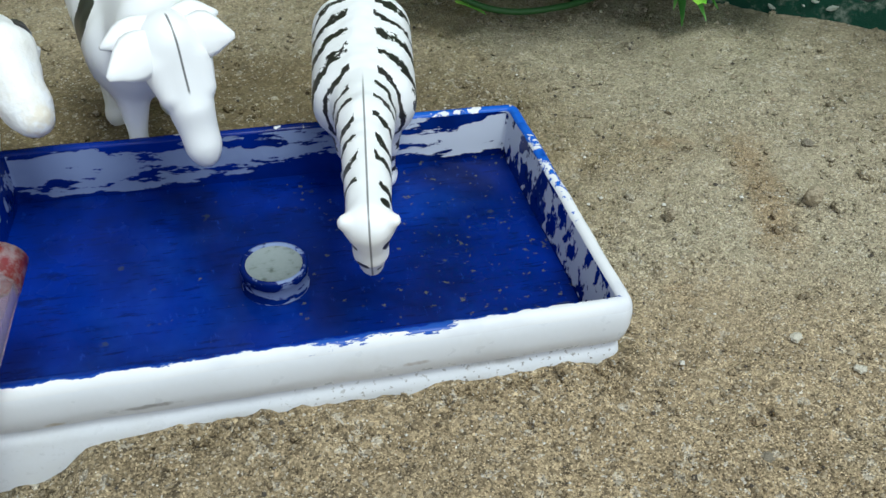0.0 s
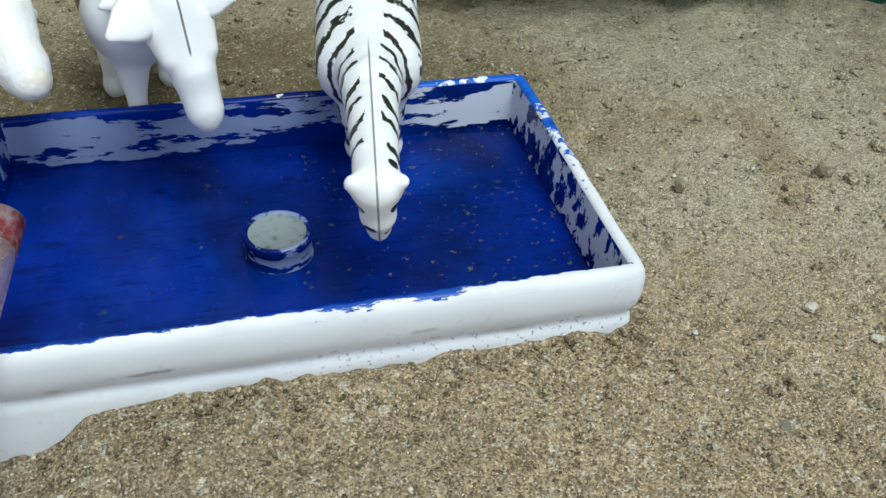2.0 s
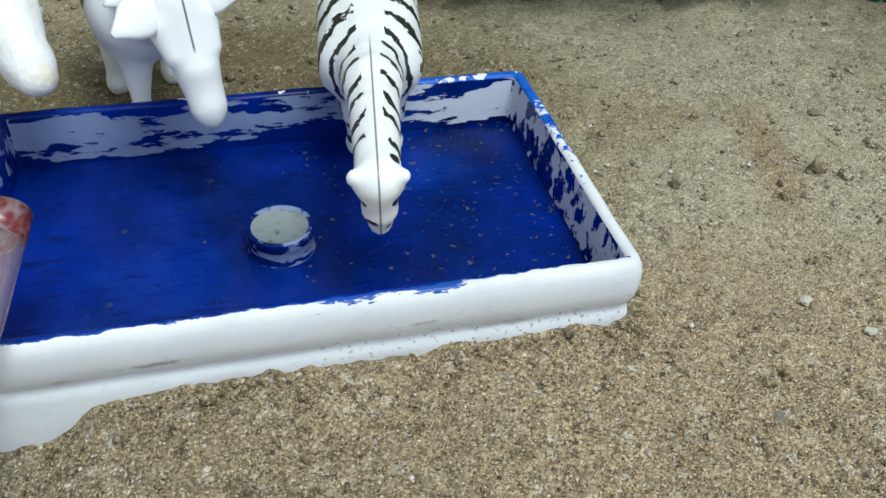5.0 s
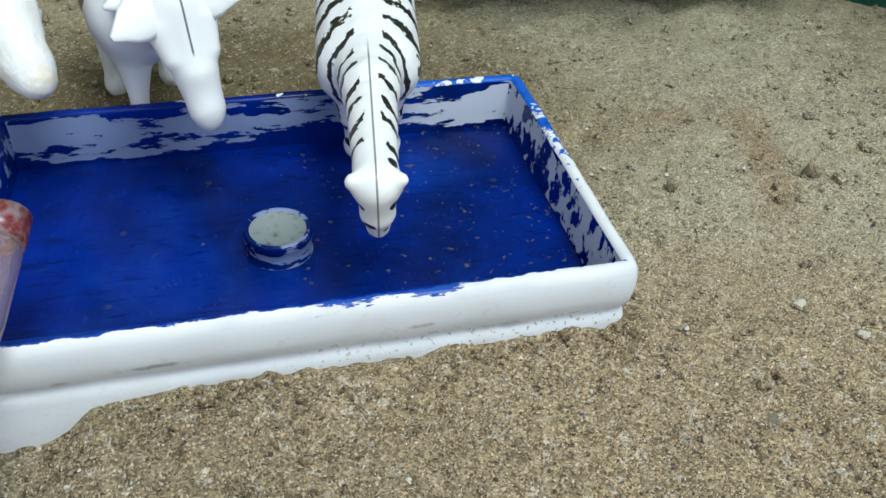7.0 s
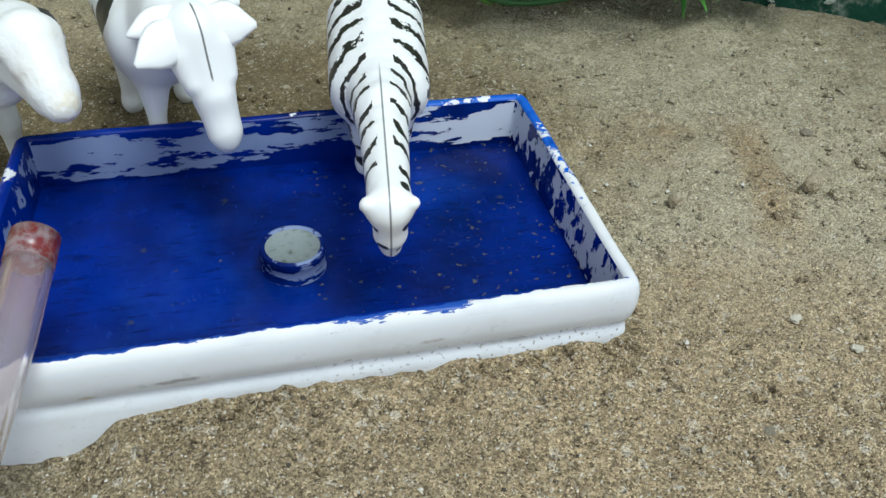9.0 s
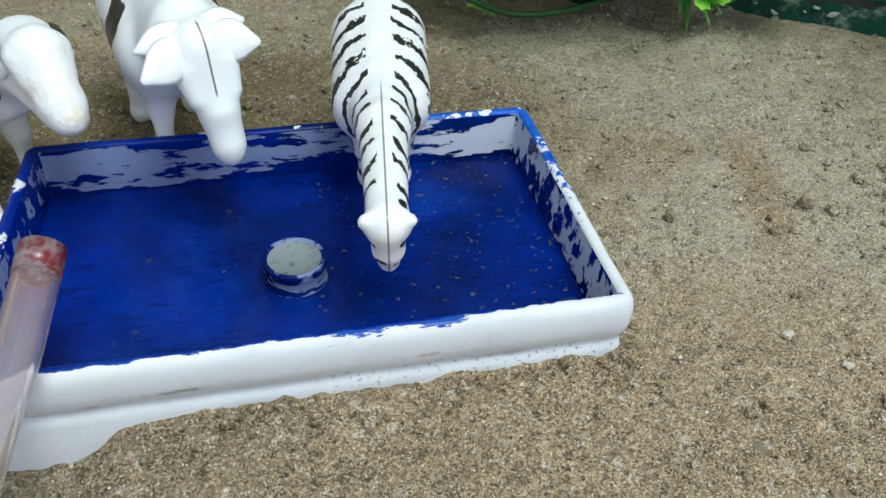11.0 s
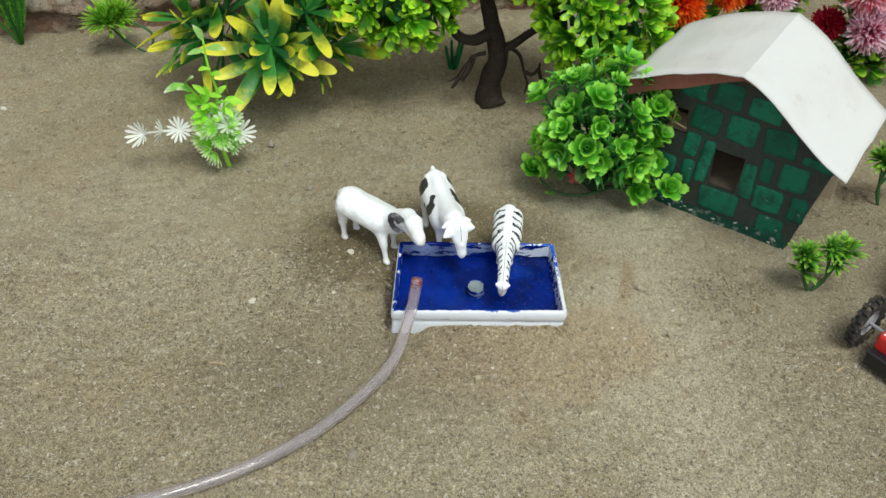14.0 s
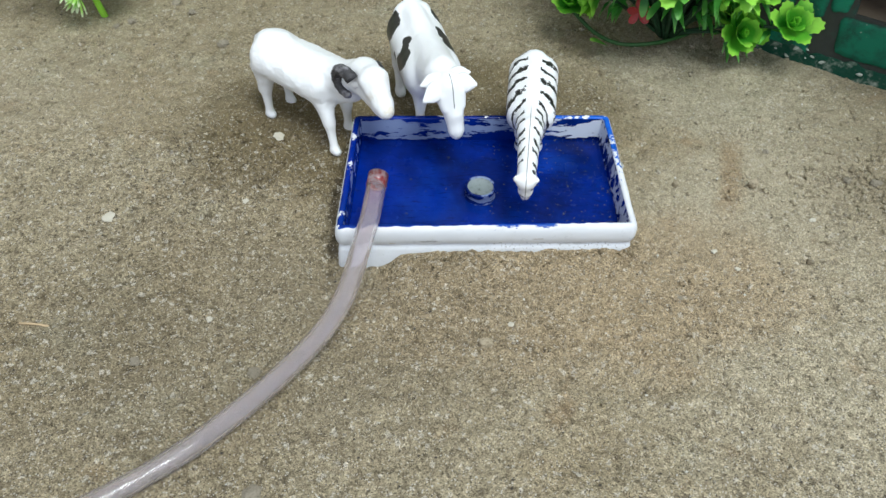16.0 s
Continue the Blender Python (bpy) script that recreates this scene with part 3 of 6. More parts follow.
def make_tray():
    tray = thing("tray", "shallow white plastic tray painted blue inside, enamel flaking, bedded in sand", "tray", pose(-0.0004, -0.0004, -0.0003, 1.47, 1.96, 0))
    mats = [make_tray_plastic(), FLAKED_FLOOR, FLAKED_BACK, FLAKED_SIDE, FLAKED_RIM_BACK, FLAKED_RIM_SIDE, FLAKED_RIM_LEFT, FLAKED_RIM_FRONT, FLAKED_LEFT]
    # nested rounded loops, from the foot outside, up over the rim, down to the floor inside
    prof = [(0.0006, -0.006), (0.0010, 0.0045), (0.0014, 0.0066), (0.0021, 0.0073), (0.0020, 0.0079), (0.0011, 0.0087), (0.0004, 0.0101), (0.0, 0.0122), (0.0, 0.0148), (0.0003, 0.0166), (0.0009, 0.0178), (0.0016, TH), (0.0028, TH), (0.0034, TH - 0.0006), (0.0040, 0.0120), (0.0043, FLOOR + 0.0004), (0.0044, FLOOR - 0.0010)]
    verts, per = [], 0
    n_arc, n_side = 6, 40
    for inset, z in prof:
        rad = max(0.0034 - inset, 0.0009)
        x0, x1, y0, y1 = inset, TW - inset, inset, TD - inset
        loop = []
        for cx, cy, a0 in ((x1 - rad, y0 + rad, -90), (x1 - rad, y1 - rad, 0), (x0 + rad, y1 - rad, 90), (x0 + rad, y0 + rad, 180)):
            loop.append([(cx + rad * math.cos(radians(a0 + 90 * k / n_arc)), cy + rad * math.sin(radians(a0 + 90 * k / n_arc))) for k in range(n_arc + 1)])
        ring = []
        for c in range(4):
            ring += loop[c]
            a, b = loop[c][-1], loop[(c + 1) % 4][0]
            ring += [(a[0] + (b[0] - a[0]) * k / n_side, a[1] + (b[1] - a[1]) * k / n_side) for k in range(1, n_side)]
        per = len(ring)
        for x, y in ring:
            wob = 0.00015 * noise.noise(Vector((x * 120, y * 120, z * 200)))
            verts.append((x + wob + 0.0062 * (1 - x / TW) * y / TD, y + wob, z + wob))
    faces, slots = [], []
    for r in range(len(prof) - 1):
        for k in range(per):
            a, b = r * per + k, r * per + (k + 1) % per
            faces.append((a, b, b + per, a + per))
            mx, my = (verts[a][0] + verts[b][0]) / 2, (verts[a][1] + verts[b][1]) / 2
            d = {"front": my, "back": TD - my, "left": mx - 0.0062 * my / TD, "right": TW - mx}
            side = min(d, key=d.get)
            if r <= 8 or (r == 9 and side != "front"):
                s = 0
            elif r <= 12:
                s = {"front": 7, "back": 4, "left": 6, "right": 5}[side]
            elif r <= 14:
                s = {"front": 3, "back": 2, "left": 8, "right": 3}[side]
            else:
                s = 1
            slots.append(s)
    o = len(verts)
    verts += [(x + 0.0062 * (1 - x / TW) * y / TD, y, FLOOR) for x, y in ((0.0041, 0.0041), (TW - 0.0041, 0.0041), (TW - 0.0041, TD - 0.0041), (0.0041, TD - 0.0041))]
    faces.append((o, o + 1, o + 2, o + 3))
    slots.append(1)
    body = mesh_of("tray_body", verts, faces, mats, True, slots)
    body.polygons.foreach_set("use_smooth", [k < 13 * per for k in range(len(faces))])
    part("body", body, parent=tray)
    v, f = [], []
    ring = [(0.0073, FLOOR - 0.0005), (0.0069, FLOOR + 0.0004), (0.0068, FLOOR + 0.0016), (0.0068, 0.0094), (0.0070, 0.0098), (0.0070, 0.0110), (0.0068, 0.0116), (0.0062, 0.0116), (0.0059, 0.0113)]
    for r, z in ring:
        v += [(0.0615 + 0.94 * r * math.cos(2 * math.pi * k / 40), 0.0326 + 0.94 * r * math.sin(2 * math.pi * k / 40), z) for k in range(40)]
    f = [(i * 40 + k, i * 40 + (k + 1) % 40, (i + 1) * 40 + (k + 1) % 40, (i + 1) * 40 + k) for i in range(len(ring) - 1) for k in range(40)]
    f.append(tuple((len(ring) - 1) * 40 + k for k in range(40)))
    part("peg", mesh_of("tray_peg", v, f, [FLAKED_PEG, PEG_TOP], True, [0] * (len(f) - 1) + [1]), parent=tray, label="round peg with worn grey top")
    glue = Nodes("clear_glue", 0.15)
    glue.colour((0.9, 0.93, 0.95))
    glue.b.inputs["Transmission Weight"].default_value = 0.7
    part("glue_drop", stone_mesh("tray_glue", 1.0, 4, glue.mat, 1.0), parent=tray, m=pose(TW + 0.0004, 0.044, 0.0125) @ Matrix.Diagonal((0.0013, 0.0026, 0.0020, 1)), label="clear drop of glue")
    return tray


make_tray()

# ---- toy animals ----


def make_ram_paint():
    m = Nodes("ram_paint", 0.42)
    c = m.mix(m.band(m.noise(120, 4), 0.55, 0.8, 0, 0.25), (0.85, 0.86, 0.87), (0.70, 0.67, 0.58))
    face = m.math("MULTIPLY", m.band(m.axis(0), 0.040, 0.046), m.band(m.axis(2), 0.036, 0.046, 1, 0.2))
    c = m.mix(m.math("MULTIPLY", face, m.band(m.noise(190, 4), 0.42, 0.62, 0, 0.6)), c, (0.60, 0.47, 0.24))
    m.colour(c)
    m.bump(m.noise(240, 4), 0.6, 0.0012)
    return m.mat


def make_cow_paint(spots):
    m = Nodes("cow_paint", 0.34)
    wob = m.math("MULTIPLY", m.math("SUBTRACT", m.noise(170, 3), 0.5), 0.0045)
    dark = None
    for x, y, z, r in spots:
        d = m.n.new("ShaderNodeVectorMath")
        d.operation = "DISTANCE"
        m.feed(d.inputs[0], m.xyz)
        d.inputs[1].default_value = (x, y, z)
        s = m.band(m.math("ADD", d.outputs["Value"], wob), r - 0.0002, r + 0.0002, 1, 0)
        dark = s if dark is None else m.math("MAXIMUM", dark, s)
    seam = m.math("MULTIPLY", m.band(m.math("ABSOLUTE", m.math("MULTIPLY_ADD", m.math("SUBTRACT", m.axis(0), 0.030), -0.087, m.axis(1))), 0.00012, 0.00026, 1, 0), m.math("MULTIPLY", m.band(m.axis(0), 0.0345, 0.0355), m.band(m.axis(2), 0.0335, 0.0345, 0, 0.85)))
    dark = m.math("MAXIMUM", dark, seam)
    white = m.mix(m.band(m.noise(60, 3), 0.5, 0.8, 0, 0.15), (0.85, 0.86, 0.875), (0.66, 0.63, 0.56))
    m.colour(m.mix(dark, white, m.mix(m.noise(300), (0.012, 0.012, 0.012), (0.05, 0.05, 0.05))))
    m.bump(m.noise(150, 3), 0.06, 0.0008)
    return m.mat


def make_zebra_paint():
    m = Nodes("zebra_paint", 0.36)
    x, y, z = m.axis(0), m.axis(1), m.axis(2)
    wob = m.math("MULTIPLY", m.math("SUBTRACT", m.noise(130, 3), 0.5), 0.0075)
    side = m.math("ABSOLUTE", y)
    body = m.math("ADD", m.math("SUBTRACT", x, m.math("MULTIPLY", side, m.band(x, -0.006, 0.016, 0.20, 0.80))), wob)
    wave = m.math("SINE", m.math("MULTIPLY", body, 2 * math.pi / 0.0068))
    legs = m.math("SINE", m.math("MULTIPLY", m.math("ADD", z, wob), 2 * math.pi / 0.0046))
    low = m.band(z, 0.0155, 0.019, 1, 0)
    stripe = m.math("ADD", m.math("MULTIPLY", wave, m.math("SUBTRACT", 1.0, low)), m.math("MULTIPLY", legs, low))
    edge = m.math("ADD", stripe, m.math("MULTIPLY", m.math("SUBTRACT", m.noise(480, 4, 0.7), 0.5), 3.2))
    on = m.band(edge, 0.50, 0.60)
    far = m.band(x, 0.012, 0.03, 0.0030, 0.0018)
    spine = m.math("GREATER_THAN", m.math("ADD", side, m.math("MULTIPLY", wob, 0.5)), far)
    head = m.band(m.math("ADD", x, wob), 0.0550, 0.0560, 1, 0)
    hoof = m.band(z, 0.006, 0.009)
    on = m.math("MULTIPLY", m.math("MULTIPLY", on, spine), m.math("MULTIPLY", head, hoof))
    seam = m.math("MULTIPLY", m.band(side, 0.00010, 0.00024, 1, 0), m.band(x, 0.012, 0.022, 0, 0.75))
    on = m.math("MAXIMUM", on, seam)
    for at, r in (((0.0597, -0.0018, 0.0266), 0.0016), ((0.0590, -0.0056, 0.0372), 0.0016), ((0.0570, 0.0036, 0.0394), 0.0014), ((0.0602, 0.0031, 0.0320), 0.0011), ((0.0602, -0.0031, 0.0320), 0.0012), ((0.0578, 0.0015, 0.0250), 0.0009), ((0.0604, -0.0042, 0.0318), 0.0010), ((0.0604, 0.0040, 0.0322), 0.0008)):
        d = m.n.new("ShaderNodeVectorMath")
        d.operation = "DISTANCE"
        m.feed(d.inputs[0], m.xyz)
        d.inputs[1].default_value = at
        on = m.math("MAXIMUM", on, m.band(m.math("ADD", d.outputs["Value"], m.math("MULTIPLY", wob, 0.4)), r - 0.0001, r + 0.0001, 1, 0))
    m.colour(m.mix(on, (0.85, 0.86, 0.875), (0.018, 0.017, 0.016)))
    m.bump(m.noise(150, 3), 0.12, 0.0008)
    return m.mat


def both(*bones):
    """Bones given for one flank, mirrored onto the other."""
    return [b for a in bones for b in (a, ((a[0][0], -a[0][1], a[0][2]), (a[1][0], -a[1][1], a[1][2]), a[2], a[3]))]


def flat_ear(root, tip, width, thick, droop=0.0):
    """Verts and faces of a pointed, flattened ear or horn from root to tip."""
    a, b = Vector(root), Vector(tip)
    x = (b - a).normalized()
    y = Vector((-0.7, 0, 1)) - x * x.dot(Vector((-0.7, 0, 1)))
    y.normalize()
    z = x.cross(y)
    verts, faces = [], []
    for i in range(7):
        t = i / 6
        w = width * (0.75 + 0.55 * math.sin(math.pi * min(t * 1.1, 1))) * (1 - t ** 4 * 0.78)
        h = thick * (1 - 0.75 * t)
        c = a.lerp(b, t) - Vector((0, 0, droop * t * t))
        verts += [c + y * w * math.cos(2 * math.pi * k / 10) + z * h * math.sin(2 * math.pi * k / 10) for k in range(10)]
    for i in range(6):
        faces += [(i * 10 + k, i * 10 + (k + 1) % 10, (i + 1) * 10 + (k + 1) % 10, (i + 1) * 10 + k) for k in range(10)]
    faces.append(tuple(range(60, 70)))
    return verts, faces


def make_ram():
    b = both(((-0.0165, 0.0042, 0.0330), (0.012, 0.0042, 0.0310), 0.0086, 0.0088),
             ((-0.0185, 0.0055, 0.0290), (-0.0195, 0.0066, 0.0165), 0.0062, 0.0030),
             ((-0.0195, 0.0066, 0.0165), (-0.0185, 0.0070, 0.0022), 0.0024, 0.0016),
             ((-0.0185, 0.0070, 0.0018), (-0.0172, 0.0070, 0.0015), 0.0020, 0.0018),
             ((-0.0180, 0.0030, 0.0375), (-0.0120, 0.0030, 0.0372), 0.0058, 0.0052))
    # the near foreleg strides forward, the other stands under the chest
    b += [((0.0140, -0.0056, 0.0260), (0.0190, -0.0085, 0.0150), 0.0054, 0.0026), ((0.0190, -0.0085, 0.0150), (0.0226, -0.0106, 0.0022), 0.0022, 0.0016), ((0.0226, -0.0106, 0.0018), (0.0242, -0.0110, 0.0015), 0.0020, 0.0018),
          ((0.0140, 0.0056, 0.0260), (0.0165, 0.0066, 0.0150), 0.0054, 0.0026), ((0.0165, 0.0066, 0.0150), (0.0165, 0.0068, 0.0022), 0.0022, 0.0016), ((0.0165, 0.0068, 0.0018), (0.0182, 0.0070, 0.0015), 0.0020, 0.0018)]
    head = [((0.0345, 0, 0.0440), (0.0425, 0, 0.0468), 0.0068, 0.0050), ((0.0428, 0, 0.0462), (0.0510, 0, 0.0395), 0.0052, 0.0040), ((0.0370, 0, 0.0395), (0.0500, 0, 0.0368), 0.0062, 0.0040), ((0.0510, 0, 0.0388), (0.0538, 0, 0.0368), 0.0040, 0.0034)]
    head += both(((0.0432, 0.0036, 0.0468), (0.0462, 0.0032, 0.0430), 0.0026, 0.0020))
    turn = Matrix.Translation((0.034, 0, 0.042)) @ Matrix.Rotation(radians(-28), 4, "Z") @ Matrix.Translation((-0.034, 0, -0.042))
    b += [(tuple(turn @ Vector(p)), tuple(turn @ Vector(q)), r0, r1) for p, q, r0, r1 in head]
    b += [((-0.0185, 0, 0.0385), (0.008, 0, 0.0350), 0.0066, 0.0076), ((0.012, 0, 0.0330), (0.0250, 0, 0.0362), 0.0092, 0.0074),
          ((0.0240, 0, 0.0370), (0.0335, 0, 0.0425), 0.0080, 0.0070), ((0.014, 0, 0.0270), (0.0260, 0, 0.0315), 0.0070, 0.0058),
          ((-0.0250, 0, 0.0380), (-0.0272, 0, 0.0290), 0.0026, 0.0020), ((-0.005, 0, 0.0265), (0.012, 0, 0.0255), 0.0066, 0.0070)]
    v, f = blob(b, 0.00062, 0.0008)
    out = []
    for p in v:
        p = Vector(p)
        wool = min(1.0, max(0.0, (0.031 - p.x) / 0.008)) * min(1.0, max(0.0, (p.z - 0.016) / 0.006))
        out.append(p + Vector((0, math.copysign(1, p.y), 0.7)) * wool * (0.0007 * noise.noise(p * 150) + 0.0003 * abs(noise.noise(p * 380))))
    s = Soup().add(out, f)
    for sg in (1, -1):
        curl = [turn @ Vector((0.0355 - 0.0058 * math.sin(a), sg * (0.0078 + 0.0030 * math.sin(math.pi * k / 20)) * (1 if sg < 0 else 0.56), 0.0425 - (0.0030 if sg > 0 else 0) + 0.0060 * math.cos(a))) for k in range(19) for a in [-0.85 + 4.3 * k / 18]]
        hv, hf = tube(curl, [0.0027 - 0.0013 * (k / 18) ** 1.4 + 0.00028 * (k % 2) for k in range(19)], 10)
        s.add(hv, hf, slot=1)
        s.add(*flat_ear(turn @ Vector((0.0400, sg * 0.0052, 0.0440)), turn @ Vector((0.0365, sg * 0.0086, 0.0420)), 0.0017, 0.0009))
        s.add(*tube([turn @ Vector((0.0456, sg * 0.0048, 0.0436)), turn @ Vector((0.0464, sg * 0.0049, 0.0430))], [0.0007, 0.0005], 6), slot=1)
    horn = make_plain("dark_horn_paint", (0.035, 0.033, 0.036), 0.5, (0.40, 0.39, 0.42), 1.0, 170, bump=0.6)
    ob = new("toy_ram", s.mesh("toy_ram", [make_ram_paint(), horn]))
    ob.matrix_basis = pose(-0.0156, 0.0934, 0.0, 0, 0, -38) @ Matrix.Diagonal((1.07, 1.02, 0.98, 1))
    return tagged(ob, "white plastic toy ram with dark curled horns beside the tray", "toy animal", "toy animals at the tray")


def make_cow():
    b = both(((-0.0210, 0.0034, 0.0315), (0.010, 0.0036, 0.0300), 0.0086, 0.0090),
             ((-0.0245, 0.0052, 0.0280), (-0.0255, 0.0064, 0.0150), 0.0058, 0.0030),
             ((-0.0255, 0.0064, 0.0150), (-0.0240, 0.0066, 0.0022), 0.0026, 0.0019),
             ((-0.0240, 0.0066, 0.0020), (-0.0226, 0.0066, 0.0018), 0.0025, 0.0022),
             ((0.0115, 0.0054, 0.0240), (0.0125, 0.0062, 0.0140), 0.0040, 0.0017),
             ((0.0125, 0.0062, 0.0130), (0.0125, 0.0066, 0.0022), 0.0016, 0.0013),
             ((0.0125, 0.0066, 0.0020), (0.0140, 0.0066, 0.0018), 0.0024, 0.0021),
             ((0.0368, 0.0036, 0.0372), (0.0388, 0.0034, 0.0332), 0.0027, 0.0018),
             ((0.0386, 0.0014, 0.0300), (0.0405, 0.0012, 0.0240), 0.0023, 0.0017),
             ((-0.0235, 0.0042, 0.0378), (-0.0200, 0.0048, 0.0350), 0.0040, 0.0050))
    b += [((-0.0240, 0, 0.0375), (0.010, 0, 0.0345), 0.0060, 0.0070), ((0.011, 0, 0.0325), (0.0255, 0, 0.0380), 0.0088, 0.0074), ((0.004, 0, 0.0345), (0.0255, 0, 0.0395), 0.0078, 0.0062),
          ((0.0255, 0, 0.0382), (0.0335, 0, 0.0392), 0.0066, 0.0054), ((0.0345, 0, 0.0388), (0.0388, 0, 0.0305), 0.0052, 0.0033),
          ((0.0388, 0, 0.0300), (0.0404, 0, 0.0242), 0.0031, 0.0027), ((0.0404, 0, 0.0236), (0.0406, 0, 0.0228), 0.0025, 0.0023),
          ((-0.0285, 0, 0.0395), (-0.0302, 0, 0.0418), 0.0024, 0.0014), ((-0.0305, 0, 0.0360), (-0.0318, 0.001, 0.0170), 0.0013, 0.0013)]
    v, f = blob(b, 0.00055, 0.0006)
    v = [Vector(p) + Vector((0, 0, 0.00022 * noise.noise(Vector(p) * 260))) for p in v]
    s = Soup().add(v, f)
    for sg in (1, -1):
        s.add(*flat_ear((0.0325, sg * 0.0018, 0.0426), (0.0338, sg * (0.0114 if sg < 0 else 0.0098), 0.0420), 0.0022, 0.0017))
        s.add(*flat_ear((0.0352, sg * 0.0022, 0.0408), (0.0404 if sg < 0 else 0.0392, sg * (0.0126 if sg < 0 else 0.0104), 0.0404), 0.0030, 0.0016, 0.0006))
    # the head hangs a little askew
    turn = Matrix.Translation((0.030, 0, 0.038)) @ Matrix.Rotation(radians(4), 4, "X") @ Matrix.Rotation(radians(5), 4, "Z") @ Matrix.Translation((-0.030, 0, -0.038))
    bent = []
    for p in s.v:
        k = min(1.0, max(0.0, (p[0] - 0.023) / 0.009))
        bent.append(tuple(Vector(p).lerp(turn @ Vector(p), k)))
    s.v = bent
    paint = make_cow_paint([(-0.0195, -0.0105, 0.0355, 0.0062), (-0.0225, -0.0118, 0.0300, 0.0056), (-0.002, -0.0078, 0.0390, 0.0028), (0.001, -0.0098, 0.0372, 0.0026), (0.0045, -0.0110, 0.0350, 0.0046), (0.0022, -0.0125, 0.0325, 0.0036), (-0.006, -0.0130, 0.0290, 0.0030),
                            (-0.006, 0.0078, 0.0392, 0.0022), (-0.002, 0.0090, 0.0380, 0.0036), (0.0030, 0.0105, 0.0360, 0.0050), (-0.0190, 0.0105, 0.0360, 0.0042), (-0.0225, 0.0112, 0.034, 0.0032)])
    ob = new("toy_cow", s.mesh("toy_cow", [paint]))
    ob.matrix_basis = pose(0.0402, 0.0903, 0.0, 0, 0, -77.6) @ Matrix.Diagonal((1.10, 1.06, 1.20, 1))
    return tagged(ob, "white plastic toy cow with black patches, muzzle over the tray", "toy animal", "toy animals at the tray")


def make_zebra():
    b = both(((-0.0200, 0.0030, 0.0345), (0.008, 0.0030, 0.0315), 0.0086, 0.0082),
             ((-0.0225, 0.0050, 0.0310), (-0.0245, 0.0058, 0.0165), 0.0056, 0.0028),
             ((-0.0245, 0.0058, 0.0165), (-0.0235, 0.0062, 0.0024), 0.0023, 0.0017),
             ((-0.0235, 0.0062, 0.0020), (-0.0222, 0.0062, 0.0018), 0.0022, 0.0020),
             ((0.006, 0.0045, 0.0280), (0.0045, 0.0042, 0.0180), 0.0048, 0.0026),
             ((0.0045, 0.0042, 0.0180), (0.0015, 0.0042, 0.0090), 0.0022, 0.0018),
             ((0.0015, 0.0042, 0.0082), (0.0028, 0.0042, 0.0080), 0.0022, 0.0020),
             ((0.0596, 0.0026, 0.0362), (0.0606, 0.0042, 0.0374), 0.0018, 0.0011))
    b += [((-0.0220, 0, 0.0385), (0.006, 0, 0.0345), 0.0064, 0.0066), ((0.008, 0, 0.0325), (0.026, 0, 0.0355), 0.0080, 0.0056),
          ((0.026, 0, 0.0355), (0.0585, 0, 0.0358), 0.0052, 0.0038), ((0.0590, 0, 0.0350), (0.0575, 0, 0.0292), 0.0036, 0.0028),
          ((0.0570, 0, 0.0285), (0.0550, 0, 0.0242), 0.0027, 0.0022), ((-0.0285, 0, 0.0380), (-0.0300, 0, 0.0200), 0.0013, 0.0015)]
    v, f = blob(b, 0.0005, 0.0007)
    v = [Vector(p) + Vector((0, 0, 0.0003 * noise.noise(Vector(p) * 350))) for p in v]
    s = Soup().add(v, f)
    ob = new("toy_zebra", s.mesh("toy_zebra", [make_zebra_paint()]))
    ob.matrix_basis = pose(0.0857, 0.0626, 0.0, 0, 0, -98.7) @ Matrix.Scale(0.96, 4)
    return tagged(ob, "black and white striped plastic toy zebra, head down in the tray", "toy animal", "toy animals at the tray")


make_ram()
make_cow()
make_zebra()

